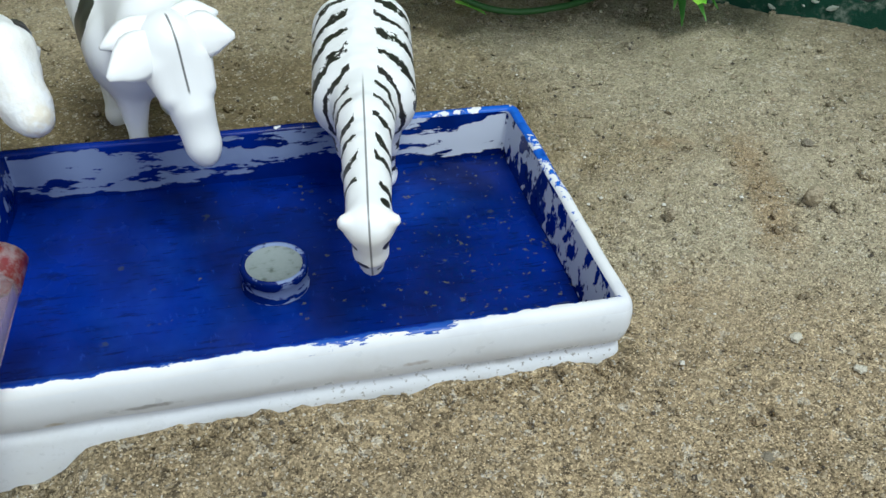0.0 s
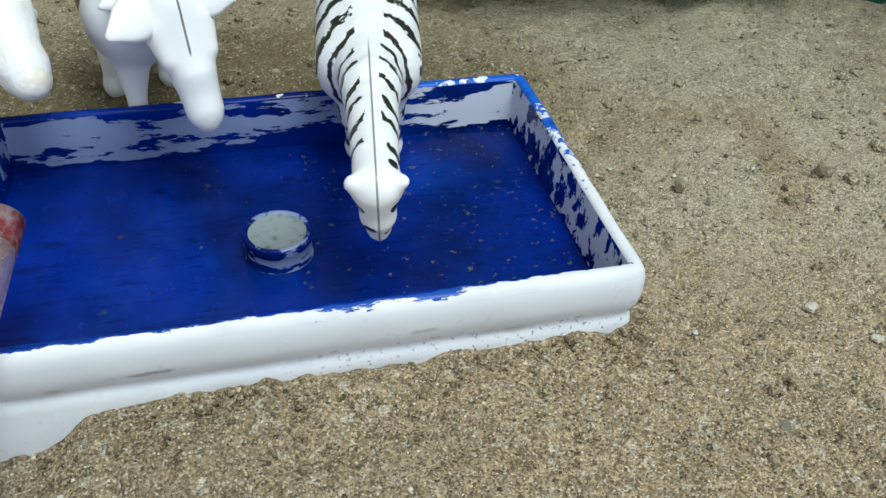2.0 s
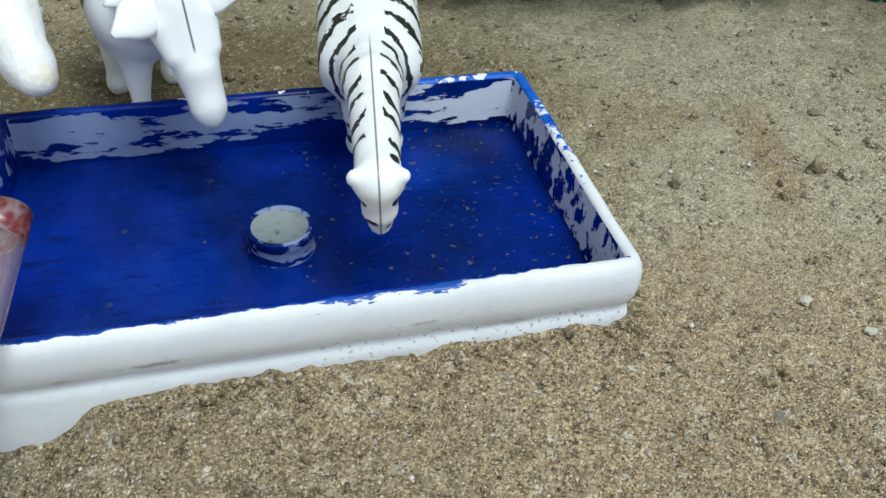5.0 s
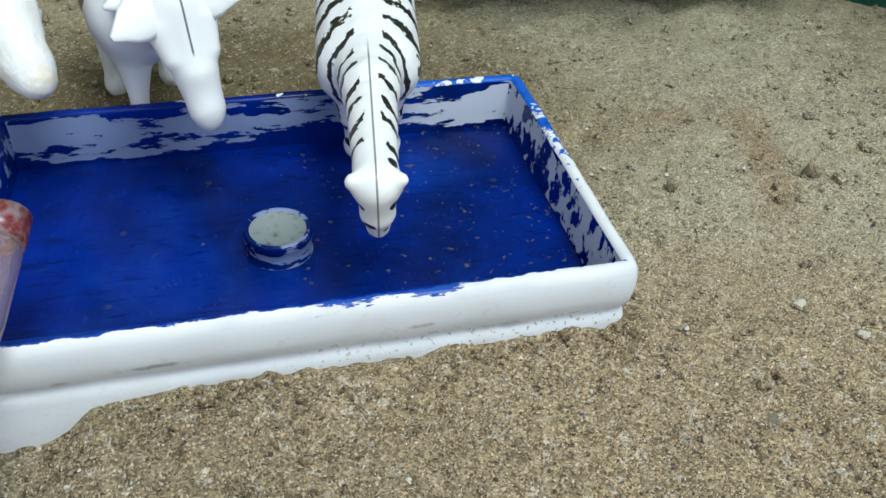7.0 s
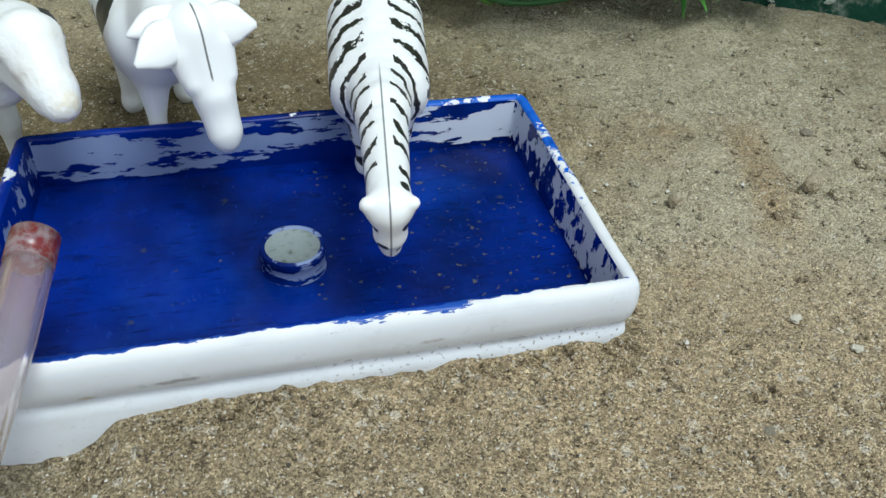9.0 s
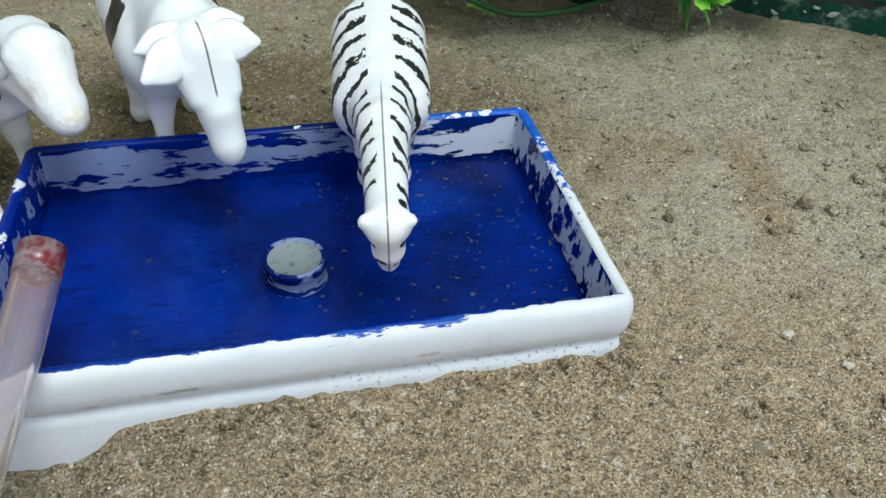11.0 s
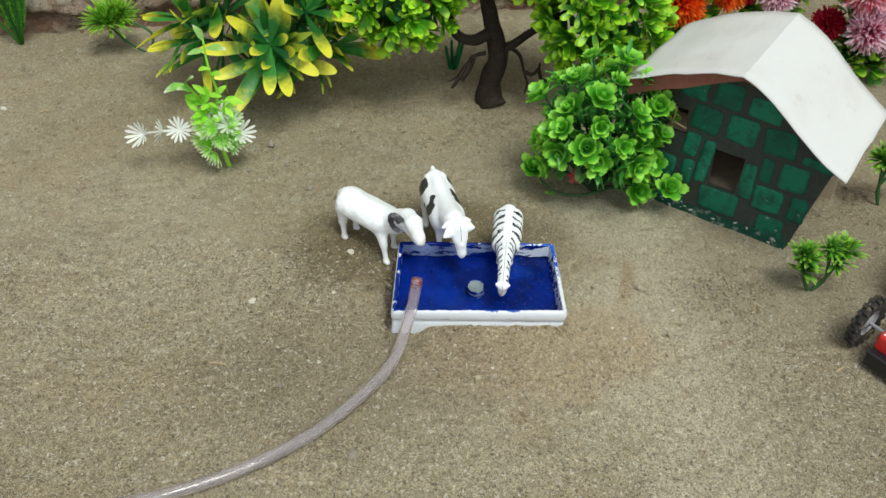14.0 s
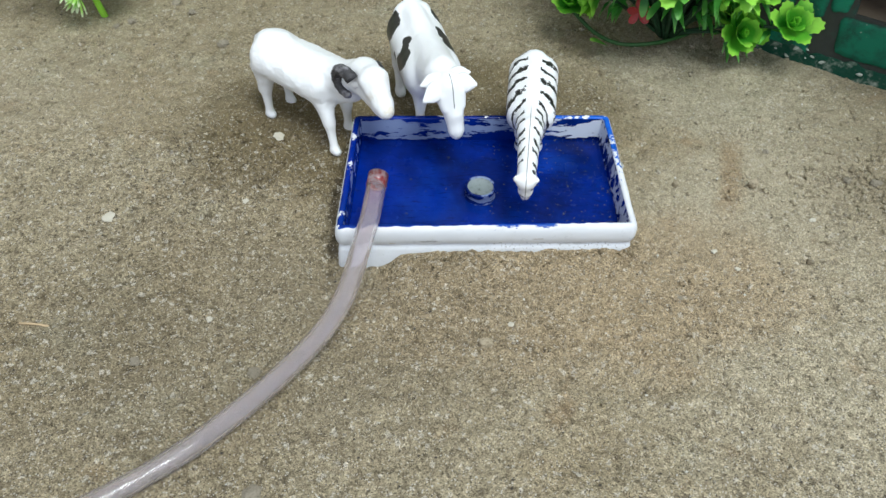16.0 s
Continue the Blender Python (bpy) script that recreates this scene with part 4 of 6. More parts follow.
# ---- hose ----
def make_hose():
    m = Nodes("clear_vinyl", 0.10, spec=0.7)
    m.colour(m.mix(m.band(m.axis(1), -0.010, 0.014, 0, 0.55), m.mix(m.noise(40), (0.87, 0.81, 0.83), (0.95, 0.91, 0.92)), (0.95, 0.66, 0.66)))
    m.b.inputs["Transmission Weight"].default_value = 0.89
    m.b.inputs["IOR"].default_value = 1.35
    red = Nodes("red_stained_vinyl", 0.3)
    red.colour(red.mix(red.band(red.noise(260, 5, 0.7), 0.46, 0.64), (0.50, 0.04, 0.04), (0.88, 0.76, 0.79)))
    red.b.inputs["Transmission Weight"].default_value = 0.78
    path = [(-0.62, -0.16, 0.0042), (-0.45, -0.123, 0.0042), (-0.301, -0.128, 0.0042), (-0.2556, -0.1335, 0.0042), (-0.2077, -0.1432, 0.0042), (-0.1665, -0.1424, 0.0042), (-0.1295, -0.1348, 0.0042), (-0.0884, -0.1185, 0.0042),
            (-0.0497, -0.0945, 0.0044), (-0.0165, -0.0625, 0.0062), (0.003, -0.0365, 0.0110), (0.0136, -0.0070, 0.0226), (0.0167, 0.006, 0.0270), (0.0188, 0.0176, 0.0302)]
    hose = thing("hose", "clear vinyl hose with red-stained end, lying over the tray", "hose")
    s = Soup()
    v, f = tube(path, 0.0040, 20, cap=False, smooth_steps=10)
    s.add(v, f)
    v2, f2 = tube(path, 0.0027, 20, cap=False, smooth_steps=10)
    s.add(v2, [tuple(reversed(q)) for q in f2])
    n, o = len(v), len(v)
    for base in (0, n - 20):
        for k in range(20):
            a, c = base + k, base + (k + 1) % 20
            q = (a, c, o + c, o + a)
            s.f.append(q if base else tuple(reversed(q)))
            s.s.append(0)
    part("tube", s.mesh("hose_tube", [m.mat]), parent=hose)
    a, c = Vector(path[-2]), Vector(path[-1])
    d = (c - a).normalized()
    v, f = tube([c - d * 0.0058, c + d * 0.0001], 0.00412, 20, cap=False)
    v2, f2 = tube([c - d * 0.0058, c + d * 0.0001], 0.00262, 20, cap=False)
    e = Soup().add(v, f).add(v2, [tuple(reversed(q)) for q in f2])
    for base in (0, 20):
        for k in range(20):
            p, r = base + k, base + (k + 1) % 20
            q = (p, r, 40 + r, 40 + p)
            e.f.append(q if base else tuple(reversed(q)))
            e.s.append(0)
    part("end_band", e.mesh("hose_end", [red.mat]), parent=hose, label="red-stained open end")


make_hose()
# ---- rough wall behind ----
def make_wall_paint():
    m = Nodes("crumbling_render", 0.95, spec=0.15)
    c = m.mix(m.band(m.noise(14, 5), 0.35, 0.65), (0.54, 0.46, 0.35), (0.74, 0.675, 0.565))
    c = m.mix(m.band(m.noise(60, 6, 0.75), 0.51, 0.58, 0, 0.7), c, (0.26, 0.175, 0.105))
    foot = m.band(m.math("ADD", m.axis(2), m.math("MULTIPLY", m.noise(18, 4), -0.05)), -0.012, 0.020, 1, 0)
    c = m.mix(m.math("MULTIPLY", foot, m.band(m.noise(14, 3), 0.38, 0.56, 0.15, 0.9)), c, m.mix(m.noise(40, 4), (0.34, 0.165, 0.10), (0.26, 0.17, 0.11)))
    m.colour(m.mix(m.band(m.noise(500, 3), 0.3, 0.7), m.mix(0.35, c, (0.05, 0.04, 0.03)), c))
    m.bump(m.math("ADD", m.noise(90, 6, 0.75), m.math("MULTIPLY", m.noise(400, 4), 0.4)), 1.0, 0.008)
    return m.mat


def wall_line(x):
    return 0.4745 + 0.108 * x


def make_wall():
    xs = spaced([(-6, -0.6, 0.2), (-0.6, 0.6, 0.0035), (0.6, 6, 0.2)])
    zs = spaced([(-0.02, 0.16, 0.0035), (0.16, 1.0, 0.04)])
    v = []
    for z in zs:
        for x in xs:
            p = Vector((x * 18, 0, z * 26))
            d = 0.006 * noise.noise(p) + 0.004 * noise.noise(p * 3.1) + 0.004 * noise.noise(p * 11) + 0.007 * abs(noise.noise(p * 5))
            if z < 0.022 + 0.012 * noise.noise(Vector((x * 9, 4, 0))):
                d += 0.010
            v.append((x, wall_line(x) + 0.16 * z + d - 0.008, z))
    n, r = len(xs), len(zs)
    f = [(j * n + i, j * n + i + 1, (j + 1) * n + i + 1, (j + 1) * n + i) for j in range(r - 1) for i in range(n - 1)]
    o = len(v)
    v += [(x, wall_line(x) + 0.45, 1.0) for x in xs] + [(x, wall_line(x) + 0.45, -0.02) for x in xs]
    f += [((r - 1) * n + i, (r - 1) * n + i + 1, o + i + 1, o + i) for i in range(n - 1)]
    f += [(o + i, o + i + 1, o + n + i + 1, o + n + i) for i in range(n - 1)]
    f += [tuple(j * n for j in range(r - 1, -1, -1)) + (o + n, o), tuple(j * n + n - 1 for j in range(r)) + (o + n - 1, o + 2 * n - 1)]
    tagged(new("wall_back", mesh_of("wall_back", v, f, make_wall_paint())), "rough crumbling plaster and earth wall behind the plants", "wall", kind="structure")


make_wall()

# ---- toy house ----
GREEN_BLOCK = Nodes("green_block_paint", 0.6, spec=0.25)
_c = GREEN_BLOCK.mix(GREEN_BLOCK.random(), (0.0055, 0.108, 0.062), (0.014, 0.190, 0.108))
_c = GREEN_BLOCK.mix(GREEN_BLOCK.band(GREEN_BLOCK.noise(70, 5, 0.7), 0.45, 0.66, 0, 0.75), _c, (0.010, 0.045, 0.032))
GREEN_BLOCK.colour(GREEN_BLOCK.mix(GREEN_BLOCK.band(GREEN_BLOCK.noise(240, 4), 0.68, 0.72, 0, 0.7), _c, (0.3, 0.34, 0.28)))
_e = GREEN_BLOCK.n.new("ShaderNodeAttribute")
_e.attribute_name = "along"
_edge = GREEN_BLOCK.math("ADD", _e.outputs["Fac"], GREEN_BLOCK.math("MULTIPLY", GREEN_BLOCK.math("SUBTRACT", GREEN_BLOCK.noise(210, 4, 0.7), 0.5), 1.3))
GREEN_BLOCK.colour(GREEN_BLOCK.mix(GREEN_BLOCK.band(_edge, -0.15, 0.45, 0.85, 0), GREEN_BLOCK.b.inputs["Base Color"].links[0].from_socket, (0.010, 0.030, 0.022)))
GREEN_BLOCK.bump(GREEN_BLOCK.noise(180, 4), 0.4, 0.0008)
JOINT_PAINT = make_plain("black_joint_paint", (0.038, 0.044, 0.038), 0.7, (0.010, 0.085, 0.055), 0.9, 60, spec=0.3, bump=0.4)
FOOT_PAINT = make_plain("dark_foot_paint", (0.010, 0.058, 0.036), 0.8, (0.36, 0.39, 0.33), 1.0, 170, spec=0.2, bump=0.6)
BROWN_BOARD = make_plain("brown_cardboard", (0.20, 0.070, 0.045), 0.75, (0.09, 0.04, 0.025), 0.6, 80, bump=0.3)
CARD = make_plain("raw_cardboard", (0.44, 0.35, 0.24), 0.85, (0.2, 0.14, 0.09), 0.5, 70, bump=0.3)
EARTH_CARD = make_plain("dusty_floor_card", (0.17, 0.13, 0.09), 0.9, (0.09, 0.065, 0.045), 0.6, 90, bump=0.3)
_p = Nodes("white_card_paper", 0.8, spec=0.25)
_q = _p.mix(_p.band(_p.noise(16, 5, 0.6), 0.45, 0.75, 0, 0.5), (0.615, 0.61, 0.59), (0.53, 0.51, 0.47))
_q = _p.mix(_p.band(_p.noise(70, 5, 0.7), 0.58, 0.72, 0, 0.35), _q, (0.45, 0.425, 0.37))
_p.colour(_p.mix(_p.band(_p.noise(150, 4, 0.6, shift=(4, 2, 1)), 0.74, 0.77, 0, 0.6), _q, (0.22, 0.21, 0.2)))
_p.bump(_p.math("ADD", _p.noise(22, 4, 0.6, stretch=(1.6, 0.7, 1)), _p.math("MULTIPLY", _p.noise(300, 3), 0.08)), 0.35, 0.006)
PAPER = _p.mat
WOOD = make_plain("pale_stick_wood", (0.5, 0.37, 0.22), 0.7, (0.3, 0.2, 0.1), 0.5, 200, bump=0.3)


def roof_z(u):
    """Roof height across the house's width, apex at 0."""
    t = abs(u) / 0.087
    return (0.143 - 0.033 * t + 0.0045 * math.sin(math.pi * min(t, 1))) if u < 0 else (0.143 - 0.0545 * t + 0.0012 * math.sin(math.pi * min(t, 1)) + 0.0026 * math.sin(2 * math.pi * min(t, 1)))


def half_width(z):
    return 0.059 + 0.2 * z


def daub(u0, u1, z0, z1, seed, turn):
    """One hand-painted block: an uneven rounded outline, thick in the middle."""
    mid = Vector(((u0 + u1) / 2, 0, (z0 + z1) / 2))
    hw, hh, n = (u1 - u0) / 2, (z1 - z0) / 2, 32
    v = []
    for inset, y in ((0.0, -0.0003), (0.0006, -0.0008), (0.0034, -0.0011)):
        for k in range(n):
            q = 2 * math.pi * k / n
            c, d = math.cos(q), math.sin(q)
            e = (abs(c) ** 9 + abs(d) ** 9) ** (-1 / 9)
            w = 1 + 0.10 * noise.noise(Vector((c * 1.6 + u0 * 70, d * 1.6, seed * 3.7 + z0 * 40)))
            v.append(mid + turn @ Vector((c * e * max(hw - inset, 0.0008) * w, y, d * e * max(hh - inset, 0.0008) * w)))
    f = [(i * n + k, i * n + (k + 1) % n, (i + 1) * n + (k + 1) % n, (i + 1) * n + k) for i in range(2) for k in range(n)]
    f.append(tuple(2 * n + k for k in range(n)))
    return mesh_of("house_block", v, f, GREEN_BLOCK.mat, True, None, [0.0] * n + [0.25] * n + [1.0] * n)


def make_house():
    # own axes: x across the front, y into the house, z up; front wall in y = 0
    house = thing("toy_house", "small cardboard toy house, green painted blocks, curved white paper roof", "toy house", pose(0.2598, 0.1162, 0, 0, 0, -36.87))
    thick = 0.003
    # front wall, sliced round the openings
    cuts = sorted({-0.075, -0.056, -0.038, -0.0126, 0.0125, 0.075, *[round(-0.07 + 0.01 * i, 3) for i in range(15)]})
    holes = [(-0.056, -0.038, 0.069, 0.090), (-0.0126, 0.0125, 0.0325, 0.0655)]
    s = Soup()
    for u0, u1 in zip(cuts, cuts[1:]):
        mid = (u0 + u1) / 2
        spans = [(-0.004, None)]
        for a, b, z0, z1 in holes:
            if a < mid < b:
                spans = [(-0.004, z0), (z1, None)]
        for z0, z1 in spans:
            t0, t1 = (z1, z1) if z1 else (roof_z(u0 * 1.04) - 0.003, roof_z(u1 * 1.04) - 0.003)
            q = []
            for y in (0, thick):
                for u, z in ((u0, z0), (u1, z0), (u1, t1), (u0, t0)):
                    q.append((u * half_width(z) / 0.075, y, z))
            sides = {-0.075, 0.075, *[e for h in holes for e in h[:2]]}
            fs = [(0, 1, 2, 3), (7, 6, 5, 4), (0, 4, 5, 1), (2, 6, 7, 3)]
            s.add(q, fs + ([(1, 5, 6, 2)] if u1 in sides else []) + ([(3, 7, 4, 0)] if u0 in sides else []))
    me = s.mesh("house_front", [JOINT_PAINT], False)
    weld = bmesh.new()
    weld.from_mesh(me)
    bmesh.ops.remove_doubles(weld, verts=weld.verts, dist=1e-5)
    weld.to_mesh(me)
    weld.free()
    front = part("front_wall", me, parent=house)
    for name, u in (("side_wall", -0.059), ("side_wall", 0.059)):
        sg = 1 if u > 0 else -1
        top = roof_z(sg * 0.075) - 0.010
        bm = box(0, 0.001, 0, 0.001, 0, 0.001)
        for v in bm.verts:
            hi = v.co.z > 0.0005
            v.co = Vector(((0.059 + (0.016 if hi else 0)) * sg - (sg * thick if (v.co.x > 0.0005) == (sg > 0) else 0) + 0, thick if v.co.y < 0.0005 else 0.086, top if hi else -0.004))
        bmesh.ops.recalc_face_normals(bm, faces=bm.faces)
        part(name, bm, JOINT_PAINT, house)
    bm = box(-0.07, 0.07, 0.086, 0.089, -0.004, 0.09)
    part("rear_wall", bm, CARD, house)
    part("floor_board", box(-0.056, 0.056, 0.0032, 0.085, 0.0285, 0.0315), EARTH_CARD, house)
    # brown strip under the roof edge
    strip = Soup()
    us = [-0.083 + 0.166 * i / 24 for i in range(25)]
    for a, b in zip(us, us[1:]):
        q = []
        for y in (-0.0185, -0.0165):
            for u, low in ((a, 1), (b, 1), (b, 0), (a, 0)):
                deep = 0.0016 + 0.0119 * max(0, min(1, (0.01 - u) / 0.05))
                q.append((u, y, roof_z(u) - 0.0012 - deep * low))
        strip.add(q, [(0, 1, 2, 3), (7, 6, 5, 4), (0, 4, 5, 1)])
    me = strip.mesh("house_fascia", [BROWN_BOARD], False)
    weld = bmesh.new()
    weld.from_mesh(me)
    bmesh.ops.remove_doubles(weld, verts=weld.verts, dist=1e-5)
    weld.to_mesh(me)
    weld.free()
    part("fascia", me, parent=house)
    # roof of bent paper: two sheets that meet in a crisp ridge
    ys = [-0.022 + 0.121 * j / 12 for j in range(13)]
    roof = Soup()
    for sg in (-1, 1):
        us = [sg * 0.087 * i / 18 for i in range(19)]
        v, f = [], []
        for side in (0, 1):
            for y in ys:
                for u in us:
                    w = (0.0016 * noise.noise(Vector((u * 30, y * 30, 2))) + 0.0006 * noise.noise(Vector((u * 90, y * 70, 5)))) * min(1, abs(u) / 0.02) - 0.004 * (abs(u) / 0.087) ** 4 * (y / 0.1)
                    v.append((u + 0.0012 * noise.noise(Vector((y * 40, 0, u * 8))) * min(1, abs(u) / 0.02), y + 0.002 * noise.noise(Vector((u * 35, 0, 3))), roof_z(u) + w - 0.0011 * side))
        n, r = len(us), len(ys)
        o = n * r
        for j in range(r - 1):
            for i in range(n - 1):
                a = j * n + i
                f += [(a, a + 1, a + n + 1, a + n), (o + a + n, o + a + n + 1, o + a + 1, o + a)]
        for i in range(n - 1):
            f += [(i + 1, i, o + i, o + i + 1), ((r - 1) * n + i, (r - 1) * n + i + 1, o + (r - 1) * n + i + 1, o + (r - 1) * n + i)]
        for j in range(r - 1):
            b = j * n + n - 1
            f.append((b + n, b, o + b, o + b + n))
        roof.add(v, f if sg > 0 else [tuple(reversed(q)) for q in f])
    part("roof", roof.mesh("house_roof", [PAPER]), parent=house, label="bent white paper roof, slightly stained")
    part("door_sill", daub(-0.016, 0.016, 0.010, 0.0315, 11, Matrix.Identity(4)), parent=house, label="green painted step below the door")
    for u0, u1, z1 in ((-0.0225, -0.0128, 0.071), (0.0127, 0.0235, 0.064)):
        part("door_jamb", daub(u0, u1, 0.0325, z1, 5, Matrix.Rotation(radians(5 if u0 < 0 else -2), 4, "Y")), parent=house, label="green painted door post")
    # window bars, a broken cross of thin sticks
    part("window_bars", Soup().add(*tube([(-0.055, 0.001, 0.0775), (-0.038, 0.0012, 0.0735)], 0.0008, 6)).add(*tube([(-0.0485, 0.0022, 0.0895), (-0.0505, 0.0022, 0.0695)], 0.0008, 6)).mesh("house_bars", [WOOD]), parent=house, label="thin pale wooden sticks crossing the window")
    part("window_sill", box(-0.0555, -0.0385, 0.0032, 0.030, 0.066, 0.0685, 0.0004), CARD, house, "raw cardboard ledge inside the window")
    # crumbling pale band and flakes of plaster along the foot of the front
    rnd = random.Random(5)
    band = Soup()
    us = [-0.059 + 0.118 * i / 40 for i in range(41)]
    for a, b in zip(us, us[1:]):
        za, zb = (0.0075 + 0.0035 * noise.noise(Vector((q * 130, 8, 0))) for q in (a, b))
        band.add([(a, -0.0022, -0.003), (b, -0.0022, -0.003), (b, -0.0012, zb), (a, -0.0012, za), (a, -0.0002, za), (b, -0.0002, zb)], [(0, 1, 2, 3), (3, 2, 5, 4)])
    me = band.mesh("house_foot", [FOOT_PAINT], False)
    weld = bmesh.new()
    weld.from_mesh(me)
    bmesh.ops.remove_doubles(weld, verts=weld.verts, dist=1e-5)
    weld.to_mesh(me)
    weld.free()
    part("foot_band", me, parent=house, label="dark green crumbling foot with pale chips")
    flake = make_plain("white_plaster", (0.38, 0.41, 0.36), 0.9, (0.2, 0.3, 0.24), 0.6, 300)
    for i in range(14):
        r = rnd.uniform(0.0004, 0.0013)
        part("plaster_flake", stone_mesh("house_flake", 1.0, i, flake, 0.6), parent=house, m=pose(rnd.uniform(-0.05, 0.055), -0.0022, rnd.uniform(0.002, 0.009), 0, rnd.uniform(-40, 40), 0) @ Matrix.Diagonal((r * 1.2, 0.0006, r, 1)))
    # painted blocks, a little proud of the joints
    rnd = random.Random(3)
    rows = 5
    for r in range(rows):
        z0 = 0.002 + r * 0.0250
        u = -0.076 + (0.013 if r % 2 else 0)
        while u < 0.074:
            w = 0.0200 + 0.005 * rnd.random()
            u0, u1, z1 = u, u + w, z0 + 0.0208 + 0.0018 * rnd.random()
            u += w + 0.0052
            lim = half_width((z0 + z1) / 2) - 0.001
            u0, u1 = max(u0, -lim), min(u1, lim)
            if u1 - u0 < 0.006:
                continue
            z1 = min(z1, roof_z(u0) - 0.009, roof_z(u1) - 0.009)
            for a, b, q0, q1 in holes + [(-0.0235, 0.0240, 0.01, 0.066)]:
                if u0 < b and u1 > a and z0 < q1 - 0.002 and z1 > q0 + 0.002:
                    u0, u1 = (u0, min(u1, a - 0.001)) if a - u0 > u1 - b else (max(u0, b + 0.001), u1)
            if z1 - z0 < 0.005 or u1 - u0 < 0.004:
                continue
            turn = Matrix.Rotation(radians(rnd.uniform(-4, 4)), 4, "Y")
            part("block", daub(u0, u1, z0, z1, r, turn), parent=front)
    return house


make_house()

# ---- plants ----
def aim(at, along, up, scale=1.0, roll=0.0):
    """Pose whose x runs along, z leans towards up."""
    x = Vector(along).normalized()
    y = Vector(up).cross(x)
    y = (y if y.length > 1e-4 else x.orthogonal()).normalized()
    z = x.cross(y)
    m = Matrix((x, y, z)).transposed().to_4x4()
    return Matrix.Translation(at) @ m @ Matrix.Rotation(roll, 4, "X") @ Matrix.Scale(scale, 4)


def fan(rnd, axis, low, high):
    """A random way at an angle between low and high degrees off the axis."""
    a = Vector(axis).normalized()
    s = a.orthogonal().normalized()
    t = radians(rnd.uniform(low, high))
    q = rnd.uniform(0, 2 * math.pi)
    return a * math.cos(t) + (s * math.cos(q) + a.cross(s) * math.sin(q)) * math.sin(t)


STEM = make_plain("green_plastic_stem", (0.03, 0.11, 0.025), 0.5, (0.015, 0.05, 0.01), 0.5, 120)
DARK_STEM = make_plain("dark_green_stem", (0.012, 0.05, 0.018), 0.5, (0.006, 0.02, 0.01), 0.5, 120)
LEAF_YELLOW = make_leaf("croton_leaf", (0.012, 0.13, 0.025), (0.07, 0.36, 0.05), (0.93, 0.88, 0.07), 0.046, start=0.22)
LEAF_DEEP = make_leaf("deep_green_leaf", (0.010, 0.10, 0.022), (0.03, 0.20, 0.035), (0.45, 0.55, 0.05), 0.055)
LEAF_LIME = make_leaf("lime_leaf", (0.035, 0.21, 0.008), (0.13, 0.44, 0.012), (0.56, 0.92, 0.05), 0.016, start=0.26)
LEAF_ROSE = make_leaf("rosette_leaf", (0.04, 0.28, 0.02), (0.15, 0.54, 0.035), (0.42, 0.86, 0.10), 0.011)
LEAF_SPIKE = make_leaf("thin_leaf", (0.03, 0.20, 0.03), (0.09, 0.38, 0.05), (0.20, 0.55, 0.10), 0.013)
LEAF_DARK = make_leaf("dark_leaf", (0.016, 0.09, 0.022), (0.035, 0.17, 0.04))
LEAF_FRESH = make_leaf("fresh_leaf", (0.26, 0.74, 0.03), (0.52, 0.92, 0.10))
LEAF_PALE = make_leaf("pale_tip_leaf", (0.2, 0.55, 0.06), (0.38, 0.68, 0.18), (0.8, 0.86, 0.65), 0.016)
LEAF_GRASS = make_leaf("fern_leaf", (0.03, 0.17, 0.015), (0.12, 0.40, 0.02), (0.42, 0.72, 0.05), 0.02)
LEAF_IVY = make_leaf("ivy_leaf", (0.010, 0.15, 0.045), (0.035, 0.36, 0.10))
LEAF_FROND = make_leaf("frond_leaf", (0.012, 0.09, 0.012), (0.05, 0.24, 0.02), (0.22, 0.50, 0.04), 0.014)
LEAF_SPRIG = make_leaf("sprig_needle", (0.03, 0.16, 0.015), (0.12, 0.40, 0.03), (0.36, 0.66, 0.07), 0.018)
LEAF_TUFT = make_leaf("tuft_leaf", (0.05, 0.24, 0.02), (0.16, 0.48, 0.03), (0.45, 0.75, 0.08), 0.024)
BARK = make_plain("dark_brown_bark", (0.030, 0.020, 0.015), 0.8, (0.075, 0.052, 0.040), 0.7, 110, spec=0.25, bump=0.8)


